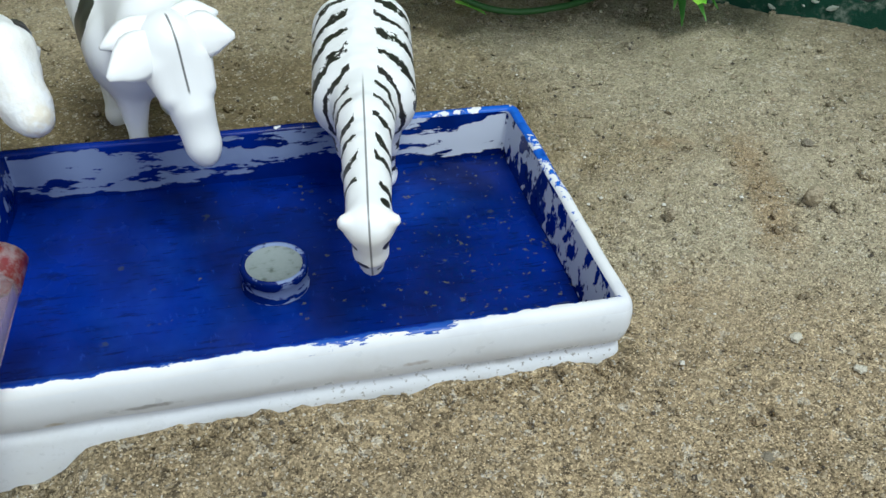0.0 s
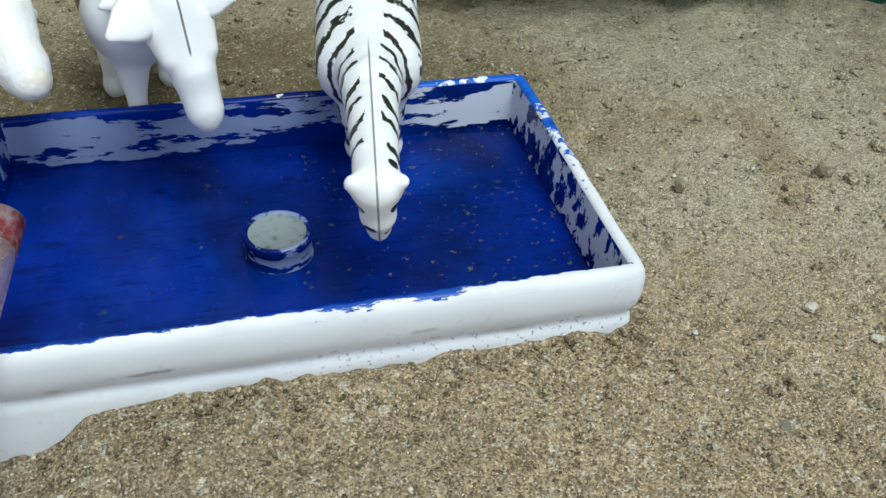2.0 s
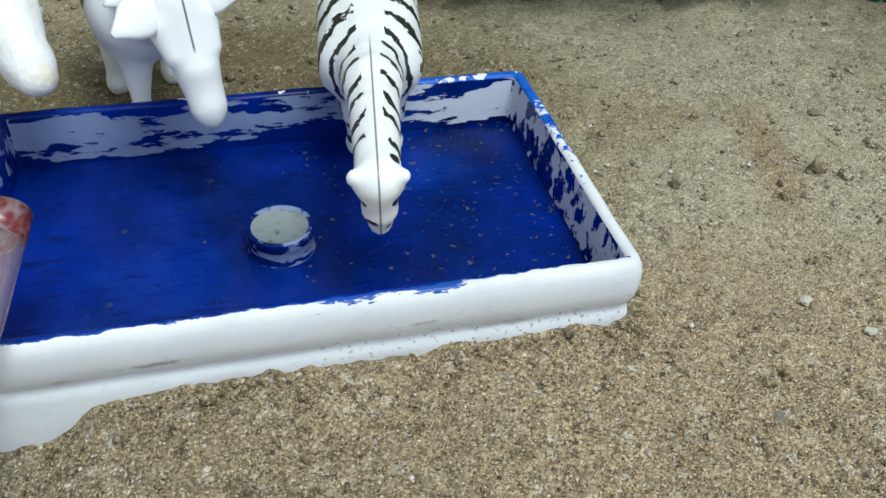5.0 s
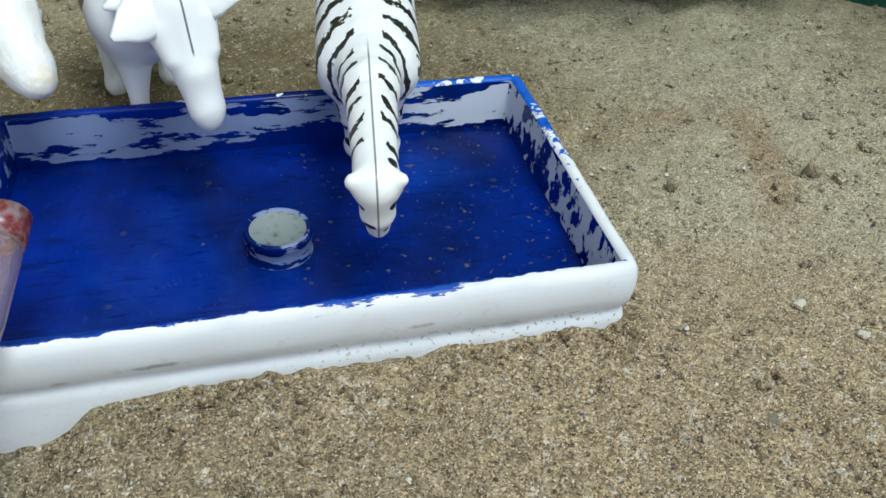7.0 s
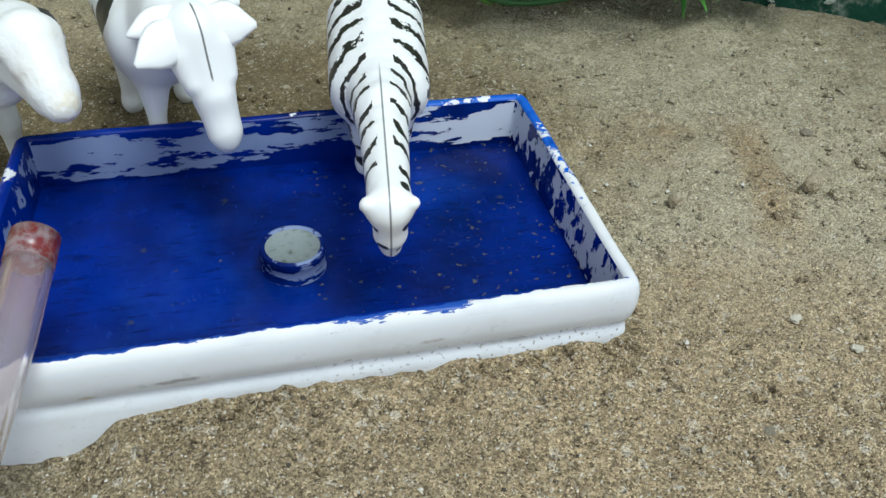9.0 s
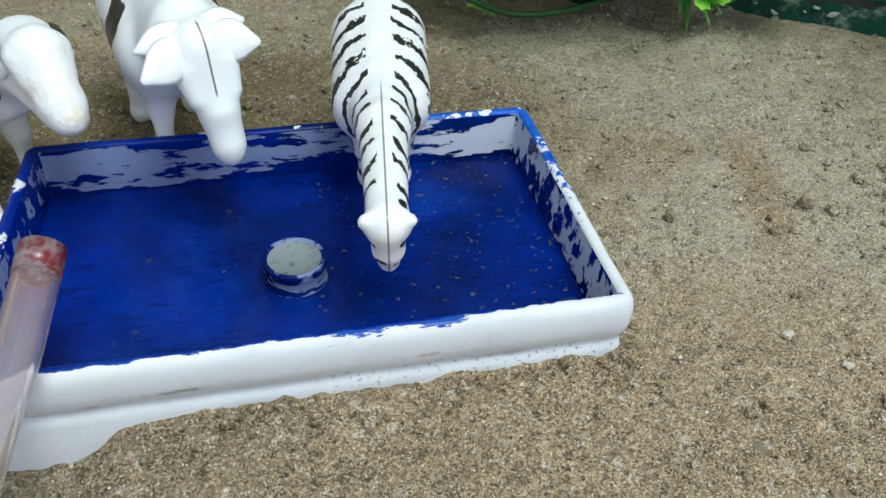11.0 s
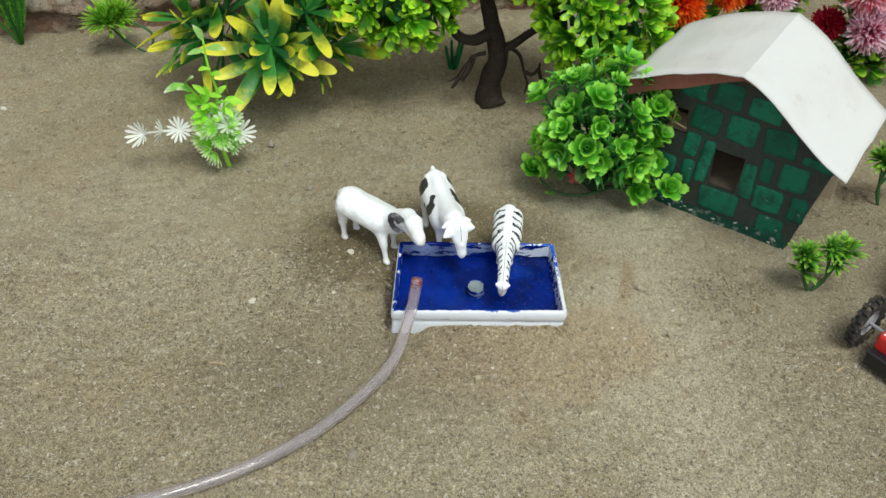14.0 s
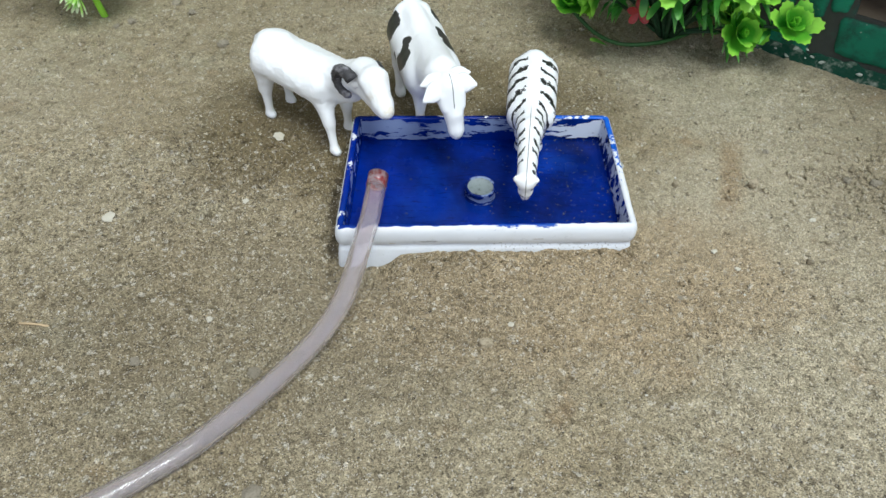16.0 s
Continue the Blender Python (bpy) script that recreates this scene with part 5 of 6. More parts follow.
def make_croton():
    at = Vector((-0.104, 0.325, 0))
    plant = thing("artificial_shrub", "bushy plastic shrub, long green leaves with yellow tips, in sand", "plant", pose(*at))
    rnd = random.Random(11)
    kinds = [mesh_of("croton_leaf", *leaf(L, W, 0.70, fo, dr, 9, 0.0), LEAF_YELLOW) for L, W, fo, dr in ((0.052, 0.0112, 0.25, 0.10), (0.042, 0.0115, 0.2, -0.05), (0.058, 0.0108, 0.3, 0.18))]
    backing = [mesh_of("croton_leaf", *leaf(L, 0.0090, 0.55, 0.35, 0.15, 8, 0.4), LEAF_DEEP) for L in (0.050, 0.062)]
    heads = [(0.010, -0.066, 0.078), (-0.048, -0.030, 0.104), (0.046, -0.040, 0.098), (-0.066, -0.028, 0.066), (0.066, -0.034, 0.060), (0.0, -0.01, 0.138), (-0.04, 0.02, 0.128),
             (0.04, 0.02, 0.130), (0.082, -0.010, 0.075), (-0.082, 0.0, 0.072), (-0.02, 0.05, 0.1), (0.05, 0.05, 0.09), (0.014, -0.055, 0.064), (0.0, 0.0, 0.165), (0.03, 0.01, 0.155)]
    stems = Soup()
    for h in heads:
        h = Vector((h[0] * 0.85 - 0.006, h[1] * 0.9, h[2]))
        out = (h - Vector((0, 0, 0.035))).normalized()
        stems.add(*tube([(0, 0, -0.002), h * 0.5 + Vector((0, 0, 0.012)), h], [0.0022, 0.0017, 0.0013], 6, smooth_steps=4))
        n = 9
        for i in range(n):
            s = out.orthogonal().normalized()
            q = 2.399 * i + rnd.uniform(-0.25, 0.25)
            t = radians(18 + 76 * (i / n) ** 0.8 + rnd.uniform(-7, 7))
            d = out * math.cos(t) + (s * math.cos(q) + out.cross(s) * math.sin(q)) * math.sin(t)
            if (h + d * 0.068).z < 0.052:
                d.z = (0.052 - h.z) / 0.068
                d.normalize()
            part("leaf", kinds[i % 3], parent=plant, m=aim(h - out * 0.004 * (i / n), d, out, rnd.uniform(1.0, 1.28) * (0.75 + 0.38 * i / n), rnd.uniform(-0.3, 0.3)))
        for i in range(15):
            d = fan(rnd, out, 30, 110)
            if (h + d * 0.06).z > 0.030:
                part("leaf", backing[i % 2], parent=plant, m=aim(h - out * 0.020, d, out, rnd.uniform(0.7, 1.05), rnd.uniform(-0.4, 0.4)))
    part("stem", stems.mesh("croton_stems", [DARK_STEM]), parent=plant)


def cluster_mesh(name, rnd, n, L, W, mat, low=5, high=85, peak=0.72, jag=0.0):
    s = Soup()
    for i in range(n):
        d = fan(rnd, (0, 0, 1), low + (high - low) * (i / n), low + (high - low) * (i + 1) / n)
        k = rnd.uniform(0.75, 1.15)
        v, f = leaf(L * k, W * k, peak, 0.25, rnd.uniform(0.0, 0.5), 5)
        s.add(v, f, aim((0, 0, 0), d, (0, 0, 1), 1, rnd.uniform(-0.4, 0.4)))
    return s.mesh(name, [mat])


def make_tree():
    at = Vector((0.0935, 0.303, 0))
    tree = thing("artificial_tree", "plastic bonsai tree, dark brown trunk, clumps of lime-green leaves", "tree", pose(*at))
    rnd = random.Random(21)
    wood = Soup()
    trunk = [(0.002, -0.004, -0.004), (0.000, 0, 0.006), (0.001, 0, 0.022), (0.006, 0, 0.042), (0.004, 0.001, 0.062), (-0.002, 0.002, 0.082), (-0.007, 0.003, 0.108), (-0.004, 0.002, 0.135), (0.002, 0, 0.16)]
    wood.add(*tube(trunk, [0.0150, 0.0128, 0.0098, 0.0090, 0.0086, 0.0072, 0.0058, 0.0045, 0.003], 14, 0.16, 3, smooth_steps=4))
    limbs = [([(0.000, 0, 0.072), (-0.014, -0.001, 0.064), (-0.028, -0.002, 0.066), (-0.037, -0.003, 0.078), (-0.042, -0.002, 0.096), (-0.062, 0, 0.106), (-0.1, 0.005, 0.112)], [0.006, 0.0052, 0.0046, 0.0040, 0.0034, 0.0028, 0.0016]),
             ([(0.006, 0, 0.052), (0.020, -0.002, 0.060), (0.034, -0.003, 0.072), (0.058, 0, 0.086), (0.095, 0.002, 0.1), (0.13, 0, 0.108)], [0.005, 0.0044, 0.0036, 0.0032, 0.0026, 0.0014]),
             ([(-0.006, 0, 0.1), (-0.03, -0.01, 0.125), (-0.055, -0.015, 0.14)], [0.004, 0.003, 0.0018]),
             ([(-0.004, 0, 0.12), (0.03, 0.01, 0.145), (0.06, 0.01, 0.16)], [0.004, 0.003, 0.0018])]
    part("trunk", wood.mesh("tree_trunk", [BARK]), parent=tree)
    for i, (p, r) in enumerate(limbs):
        part("limb", mesh_of("tree_limb", *tube(p, r, 9, 0.14, i, smooth_steps=4), BARK), parent=tree)
    twig = [[(-0.006, -0.004, 0.052), (-0.016, -0.008, 0.051), (-0.024, -0.011, 0.043), (-0.032, -0.014, 0.033), (-0.041, -0.016, 0.029)], [(-0.024, -0.011, 0.043), (-0.030, -0.018, 0.034), (-0.037, -0.022, 0.026)], [(-0.016, -0.008, 0.051), (-0.02, -0.012, 0.040), (-0.027, -0.016, 0.030)],
            [(0.016, -0.004, 0.058), (0.026, -0.006, 0.050), (0.030, -0.009, 0.036), (0.034, -0.010, 0.024), (0.032, -0.011, 0.013)], [(0.030, -0.009, 0.036), (0.038, -0.010, 0.033), (0.043, -0.011, 0.040), (0.044, -0.012, 0.046)],
            [(0.043, -0.011, 0.040), (0.046, -0.013, 0.030), (0.049, -0.014, 0.018)], [(0.046, -0.013, 0.030), (0.052, -0.014, 0.027), (0.054, -0.015, 0.02)]]
    for i, p in enumerate(twig):
        part("twig", mesh_of("tree_twig", *tube(p, [0.0021 - 0.00038 * k for k in range(len(p))], 6, 0.1, i, smooth_steps=3), BARK), parent=tree)
    kinds = [cluster_mesh("lime_cluster", rnd, 17, 0.0195, 0.0054, LEAF_LIME, 5, 75, 0.80) for _ in range(4)]
    for (cx, cy, cz), (rx, ry, rz), n in (((-0.083, 0.0, 0.112), (0.050, 0.046, 0.040), 52), ((0.093, -0.004, 0.098), (0.056, 0.050, 0.050), 62), ((0.008, 0.0, 0.168), (0.10, 0.055, 0.040), 72), ((0.045, 0.0, 0.150), (0.05, 0.045, 0.03), 26)):
        for i in range(n):
            z = 1 - 2 * (i + 0.5) / n
            q = 2.399 * i + rnd.uniform(-0.3, 0.3)
            r = math.sqrt(1 - z * z)
            d = Vector((r * math.cos(q), r * math.sin(q), z))
            k = rnd.uniform(0.72, 1.0)
            p = Vector((cx + d.x * rx * k, cy + d.y * ry * k, cz + d.z * rz * k))
            out = Vector((d.x / rx, d.y / ry, d.z / rz)).normalized() + Vector((0, -0.25, 0.25))
            part("sprig", kinds[i % 4], parent=tree, m=aim(p, out.orthogonal(), out, rnd.uniform(0.85, 1.3), 0) @ Matrix.Rotation(q, 4, "Z"))
    core = Soup()
    for (cx, cy, cz), (rx, ry, rz) in (((-0.083, 0.0, 0.112), (0.036, 0.032, 0.028)), ((0.093, 0, 0.098), (0.042, 0.036, 0.036)), ((0.008, 0.0, 0.168), (0.08, 0.04, 0.028))):
        for i in range(150):
            d = fan(rnd, (0, 0, 1), 0, 180) * rnd.uniform(0.4, 1)
            core.add(*leaf(0.017, 0.008, 0.65, 0.2, 0.2, 4), aim((cx + d.x * rx, cy + d.y * ry, cz + d.z * rz), fan(rnd, d, 0, 70), (0, 0, 1)))
    tagged(part("inner_leaves", core.mesh("tree_core", [LEAF_DARK]), parent=tree), kind="stuff")


def rosette_mesh(name, rnd, R):
    """A cup of broad scalloped leaves in three whorls."""
    s = Soup()
    for n, tilt, k in ((6, 22, 1.0), (5, 46, 0.86), (4, 70, 0.55)):
        for i in range(n):
            q = 2 * math.pi * (i + 0.4 * (tilt > 30)) / n + rnd.uniform(-0.15, 0.15)
            d = Vector((math.cos(q) * math.cos(radians(tilt)), math.sin(q) * math.cos(radians(tilt)), math.sin(radians(tilt))))
            v, f = leaf(R * k * rnd.uniform(0.8, 1.18), R * 0.66 * k, 0.70, 0.40, -0.40, 8, 0.1)
            v = Blade((x * (1 + (0.055 if j % 3 != 1 and (j // 3) % 2 else 0)), y * (0.93 + 0.17 * ((j // 3) % 2)), z) for j, (x, y, z) in enumerate(v))
            s.add(v, f, aim((0, 0, 0.0006 * tilt / 20), d, (0, 0, 1)))
    return s.mesh(name, [LEAF_ROSE])


def make_rosette_bush():
    at = Vector((0.170, 0.157, 0))
    bush = thing("artificial_bush", "plastic bush of bright green leaf rosettes beside the house", "plant", pose(*at))
    rnd = random.Random(33)
    kinds = [rosette_mesh("rosette", rnd, 0.0148) for _ in range(4)]
    stems, spikes = Soup(), Soup()
    n = 52
    for i in range(n):
        z = 1 - 1.7 * (i + 0.5) / n
        q = 2.399 * i + rnd.uniform(-0.25, 0.25)
        r = math.sqrt(max(0, 1 - z * z))
        d = Vector((r * math.cos(q), r * math.sin(q), z))
        k = rnd.uniform(0.64, 1.08)
        p = Vector((d.x * (0.044 if d.x > 0 else 0.052) * k, d.y * 0.046 * k, 0.060 + d.z * 0.058 * k))
        if p.z < 0.012 or (-0.036 < p.x < 0.008 and p.y < 0.010 and p.z < 0.046):
            continue
        out = (d + Vector((rnd.uniform(-0.5, 0.5), -0.12 + rnd.uniform(-0.4, 0.4), 0.30 + rnd.uniform(-0.3, 0.4)))).normalized()
        part("rosette", kinds[i % 4], parent=bush, m=aim(p, out.orthogonal(), out, rnd.uniform(0.60, 1.12)) @ Matrix.Rotation(q, 4, "Z"))
        stems.add(*tube([(d.x * 0.004, d.y * 0.004, 0.004), (p.x * 0.5, p.y * 0.5, p.z * 0.55), p], [0.0012, 0.001, 0.0009], 5, smooth_steps=3))
        for j in range(15):
            t = rnd.uniform(0.5, 1.1)
            spikes.add(*leaf(0.015, 0.0036, 0.35, 0.3, 0.5, 4, 0.9), aim((min(p.x * t, 0.042), p.y * t, p.z * (0.15 + 0.85 * t)), fan(rnd, out, 20, 95), (0, 0, 1), rnd.uniform(0.7, 1.2)))
    for i in range(160):
        d = fan(rnd, (0, 0, 1), 0, 120) * rnd.uniform(0.3, 0.75)
        spikes.add(*leaf(0.013, 0.0045, 0.5, 0.3, 0.3, 4), aim((d.x * 0.05, d.y * 0.045, 0.058 + d.z * 0.055), fan(rnd, d, 0, 80), (0, 0, 1)))
    # a spray that leans out low along the house's front
    for x, y, z, k in ((0.03, -0.02, 0.016, 1.0), (0.051, -0.029, 0.024, 1.0), (0.039, -0.02, 0.041, 1.0), (0.025, -0.008, 0.021, 0.95), (0.028, -0.011, 0.056, 1.05), (0.035, -0.017, 0.092, 0.95)):
        p = Vector((x, y, z))
        out = Vector((rnd.uniform(-0.4, 0.3), -0.75, 0.7 + rnd.uniform(-0.3, 0.3))).normalized()
        part("rosette", kinds[rnd.randrange(4)], parent=bush, m=aim(p, out.orthogonal(), out, k * 0.92))
        stems.add(*tube([(0, 0, 0.004), (x * 0.5, y * 0.5, z * 0.7), p], [0.0012, 0.001, 0.0009], 5, smooth_steps=3))
        for j in range(9):
            spikes.add(*leaf(0.015, 0.0036, 0.35, 0.3, 0.5, 4, 0.9), aim(p * rnd.uniform(0.8, 1.0), fan(rnd, out, 30, 110), (0, 0, 1), rnd.uniform(0.7, 1.2)))
    part("stem", stems.mesh("bush_stems", [DARK_STEM]), parent=bush)
    tagged(part("thin_leaves", spikes.mesh("bush_spikes", [LEAF_SPIKE]), parent=bush), kind="stuff")
    loop = [(0.012, 0.000, 0.004), (-0.006, -0.008, 0.004), (-0.026, -0.010, 0.005), (-0.040, -0.004, 0.009), (-0.052, 0.006, 0.018)]
    part("runner", mesh_of("bush_runner", *tube(loop, 0.0011, 6, smooth_steps=5), STEM), parent=bush)
    part("rosette", kinds[0], parent=bush, m=aim((-0.053, 0.003, 0.019), (1, 0, 0), (-0.3, -0.3, 1), 0.9))
    part("leaf", mesh_of("bush_leaf", *leaf(0.014, 0.007, 0.5, 0.2, 0.2, 6), LEAF_ROSE), parent=bush, m=aim((-0.034, -0.013, 0.006), (-0.6, -0.3, 0.5), (0, 0, 1)))
    bud = Soup()
    for q, t in ((0, 30), (70, 10), (140, 40), (210, 15), (290, 30)):
        bud.add(*leaf(0.010, 0.006, 0.6, 0.3, 0.3, 5), aim((0, 0, 0), (math.cos(radians(q)), math.sin(radians(q)), math.sin(radians(t))), (0, 0, 1)))
    red = make_plain("red_petal", (0.33, 0.02, 0.02), 0.5, (0.5, 0.22, 0.2), 0.5, 200)
    part("red_bud", bud.mesh("bush_bud", [red]), parent=bush, label="small faded red petals low down", m=aim((-0.020, -0.012, 0.025), (1, 0, 0.4), (0.1, -0.8, 0.3), 0.75))


def daisy_mesh(name, rnd, R, mat, n=15, cup=0.2):
    s = Soup()
    for i in range(n):
        q = 2 * math.pi * i / n + rnd.uniform(-0.08, 0.08)
        s.add(*leaf(R * rnd.uniform(0.85, 1.08), R * 0.19, 0.75, 0.25, -cup, 5), aim((0, 0, 0), (math.cos(q), math.sin(q), cup), (0, 0, 1)))
    return s.mesh(name, [mat])


def make_sprig():
    at = Vector((-0.1362, 0.198, 0))
    plant = thing("flower_sprig", "plastic sprig with fresh green leaves and white daisy flowers, in sand", "plant", pose(*at))
    rnd = random.Random(41)
    white = make_leaf("white_petal", (0.86, 0.88, 0.80), (0.92, 0.92, 0.90), None, vary=0.05)
    green = make_leaf("green_bract", (0.32, 0.78, 0.06), (0.55, 0.88, 0.2), (0.78, 0.86, 0.6), 0.009)
    main = [(0, 0, -0.002), (-0.004, 0, 0.018), (-0.006, 0.002, 0.045), (-0.002, 0.002, 0.070), (-0.006, 0.002, 0.095), (-0.007, 0.003, 0.118)]
    part("stem", mesh_of("sprig_stem", *tube(main, [0.0020, 0.0018, 0.0014, 0.0012, 0.0010, 0.0008], 7, smooth_steps=4), LEAF_FRESH), parent=plant)
    side = [[(-0.005, 0, 0.034), (-0.025, -0.002, 0.038), (-0.045, -0.003, 0.038), (-0.066, -0.004, 0.036)], [(-0.004, 0, 0.05), (-0.016, 0, 0.066), (-0.026, 0, 0.080)], [(-0.004, 0, 0.062), (0.006, -0.002, 0.066)], [(-0.004, 0, 0.02), (0.010, -0.008, 0.028), (0.018, -0.01, 0.030)], [(-0.004, 0, 0.03), (0.004, -0.01, 0.040)]]
    for p in side:
        part("side_stem", mesh_of("sprig_side", *tube(p, [0.0010] * len(p), 6, smooth_steps=3), white if p is side[0] else LEAF_FRESH), parent=plant)
    bloom = [daisy_mesh("daisy", rnd, 0.0098, white, 15, 0.25), daisy_mesh("daisy", rnd, 0.0098, white, 13, 0.5)]
    bract = daisy_mesh("bract", rnd, 0.0085, green, 12, 0.7)
    for p, d, k in (((-0.066, -0.005, 0.036), (-0.35, -0.75, 0.5), 1.0), ((-0.050, -0.004, 0.038), (-0.98, 0.1, 0.1), 0.85), ((-0.036, -0.005, 0.040), (0.1, -0.8, 0.6), 0.85), ((0.004, -0.002, 0.042), (0.1, -0.6, 0.8), 1.05), ((0.012, -0.002, 0.034), (0.5, -0.6, 0.6), 1.0), ((-0.002, 0.004, 0.050), (0.2, -0.2, 1), 0.9), ((-0.012, -0.004, 0.040), (-0.3, -0.6, 0.7), 0.9)):
        d = Vector(d).normalized()
        f = part("flower", bloom[k > 0.9], parent=plant, m=aim(p, d.orthogonal(), d, k * 1.35), label="white daisy flower")
    for i in range(46):
        z = 0.014 + 0.036 * rnd.random()
        d = fan(rnd, (0, -0.2, 0.5), 30, 100)
        part("bract", bract, parent=plant, m=aim((-0.006 + d.x * 0.014, d.y * 0.013, z), d.orthogonal(), d, rnd.uniform(0.8, 1.2)))
    big = [mesh_of("sprig_leaf", *leaf(0.016, 0.0075, 0.5, 0.25, 0.4, 7, 0.6), LEAF_PALE), mesh_of("sprig_leaf", *leaf(0.013, 0.0070, 0.45, 0.2, 0.3, 7, 0.5), LEAF_FRESH)]
    spots = [((-0.026, 0, 0.080), (-0.9, -0.3, -0.1)), ((-0.026, 0, 0.080), (0.4, -0.4, 0.7)), ((-0.022, 0, 0.075), (-0.4, -0.6, 0.5)), ((-0.007, 0.003, 0.116), (-0.2, -0.2, 1)), ((-0.006, 0.003, 0.110), (0.8, -0.3, 0.25)), ((-0.006, 0.003, 0.108), (-0.8, -0.3, 0.1)),
             ((-0.004, 0, 0.090), (0.5, -0.6, 0.3)), ((0.006, -0.002, 0.066), (0.95, -0.3, 0.1)), ((0.003, 0, 0.058), (0.6, -0.7, -0.3)), ((-0.006, 0, 0.060), (-0.7, -0.5, 0.2)), ((-0.01, 0, 0.062), (-0.3, -0.9, 0.1)), ((-0.005, 0, 0.05), (0.2, -0.9, 0.3)), ((-0.012, 0, 0.055), (-0.8, -0.5, -0.1)), ((-0.004, 0, 0.094), (-0.4, -0.7, 0.4)),
             ((-0.016, 0, 0.066), (-0.9, 0.2, 0.2)), ((-0.004, 0, 0.045), (-0.7, -0.6, 0.3))]
    for i in range(30):
        z = rnd.uniform(0.030, 0.074)
        d = fan(rnd, (0, -0.35, 0.5), 25, 105)
        spots.append(((-0.010 + 0.012 * rnd.uniform(-1, 1), 0.006 * rnd.uniform(-1, 1), z), tuple(d)))
    for i, (p, d) in enumerate(spots):
        part("leaf", big[1 if 6 <= i else 0], parent=plant, m=aim(p, d, (0, -0.3, 1), rnd.uniform(0.85, 1.2)))


def make_fern():
    plant = thing("fern_sprig", "small plastic fern with upright feathery fronds against the wall", "plant", pose(-0.373, 0.413, 0))
    rnd = random.Random(51)
    for tip in ((-0.056, -0.004, 0.066), (-0.040, 0.002, 0.125), (-0.020, -0.006, 0.140), (0.002, 0.004, 0.145), (0.018, -0.004, 0.140), (0.034, 0.004, 0.130)):
        t = Vector(tip)
        p = [Vector((0, 0, -0.002)), Vector((t.x * 0.30, t.y * 0.4, t.z * 0.36)), Vector((t.x * 0.64, t.y * 0.8, t.z * 0.72)), t]
        s = Soup().add(*tube(p, [0.0014, 0.0011, 0.0008, 0.0004], 5, smooth_steps=3))
        slim = 0.55 if tip[2] < 0.1 else 1.0
        for i in range(52):
            u = 0.12 + 0.88 * i / 51
            k = min(int(u * 3), 2)
            a = p[k].lerp(p[k + 1], u * 3 - k)
            for sg in (-1, 1):
                s.add(*leaf(0.0135 * slim * (0.35 + 0.9 * math.sin(math.pi * min(u * 0.85, 1))) , 0.0022 * slim, 0.4, 0.2, 0.15, 4, 0.8), aim(a, (sg * rnd.uniform(0.34, 0.48) + t.x * 4, rnd.uniform(-0.25, 0.05), 0.8), (0, -1, 0.2)))
        part("frond", s.mesh("frond", [LEAF_FROND]), parent=plant)


def make_vine():
    plant = thing("vine_sprig", "plastic climbing sprig with oval green leaves against the wall", "plant", pose(-0.4389, 0.388, 0))
    rnd = random.Random(52)
    leafm = mesh_of("vine_leaf", *leaf(0.017, 0.0105, 0.5, 0.2, 0.3, 6), LEAF_IVY)
    for p in ([(0, 0, -0.002), (-0.008, 0, 0.020), (-0.016, 0.002, 0.040), (-0.018, 0.002, 0.070), (-0.030, 0.004, 0.095)], [(0.002, 0, -0.002), (0.004, 0, 0.018), (0.0, 0.001, 0.036), (-0.006, 0.002, 0.052)]):
        part("stem", mesh_of("vine_stem", *tube(p, [0.0016, 0.0014, 0.0012, 0.001, 0.0008][:len(p)], 6, smooth_steps=4), STEM), parent=plant)
        for i in range(9):
            a = Vector(p[1]).lerp(Vector(p[-1]), i / 8)
            part("leaf", leafm, parent=plant, m=aim(a, (rnd.uniform(-1, 1), rnd.uniform(-0.6, 0), rnd.uniform(-0.1, 0.9)), (0, -0.6, 0.7), rnd.uniform(0.65, 1.1)))


def make_tuft(name, label, at, base, heads, mat, seed, blades=46, L=0.016, W=0.0028, spread=125):
    """A short bent stem that bears balls of narrow leaves."""
    plant = thing(name, label, "plant", pose(*at))
    rnd = random.Random(seed)
    for i, (p, r) in enumerate(heads):
        way = base[i % len(base)]
        part("stem", mesh_of("tuft_stem", *tube([*way, p], [0.0013] * (len(way) + 1), 6, smooth_steps=4), STEM), parent=plant)
        s = Soup()
        for k in range(blades):
            d = fan(rnd, (0, -0.15, 1), 0, spread)
            s.add(*leaf(L * rnd.uniform(0.7, 1.1) * r, W * r, 0.55, 0.3, rnd.uniform(0, 0.6), 4), aim(p, d, (0, 0, 1)))
        part("leaf_ball", s.mesh("tuft_head", [mat]), parent=plant)
    return plant


def make_stub():
    plant = thing("grass_stub", "short green plastic grass blades stuck in sand under the tree", "plant", pose(0.063, 0.363, 0))
    for i, (x, y, z) in enumerate(((-0.008, -0.002, 0.026), (-0.002, 0.002, 0.030), (0.006, -0.001, 0.034), (0.010, 0.003, 0.030), (0.002, -0.004, 0.016))):
        part("blade", mesh_of("stub_blade", *tube([(x * 0.2, y * 0.2, -0.002), (x * 0.7, y, z * 0.5), (x, y, z)], [0.0022, 0.0017, 0.0012], 6, smooth_steps=3), LEAF_IVY), parent=plant)


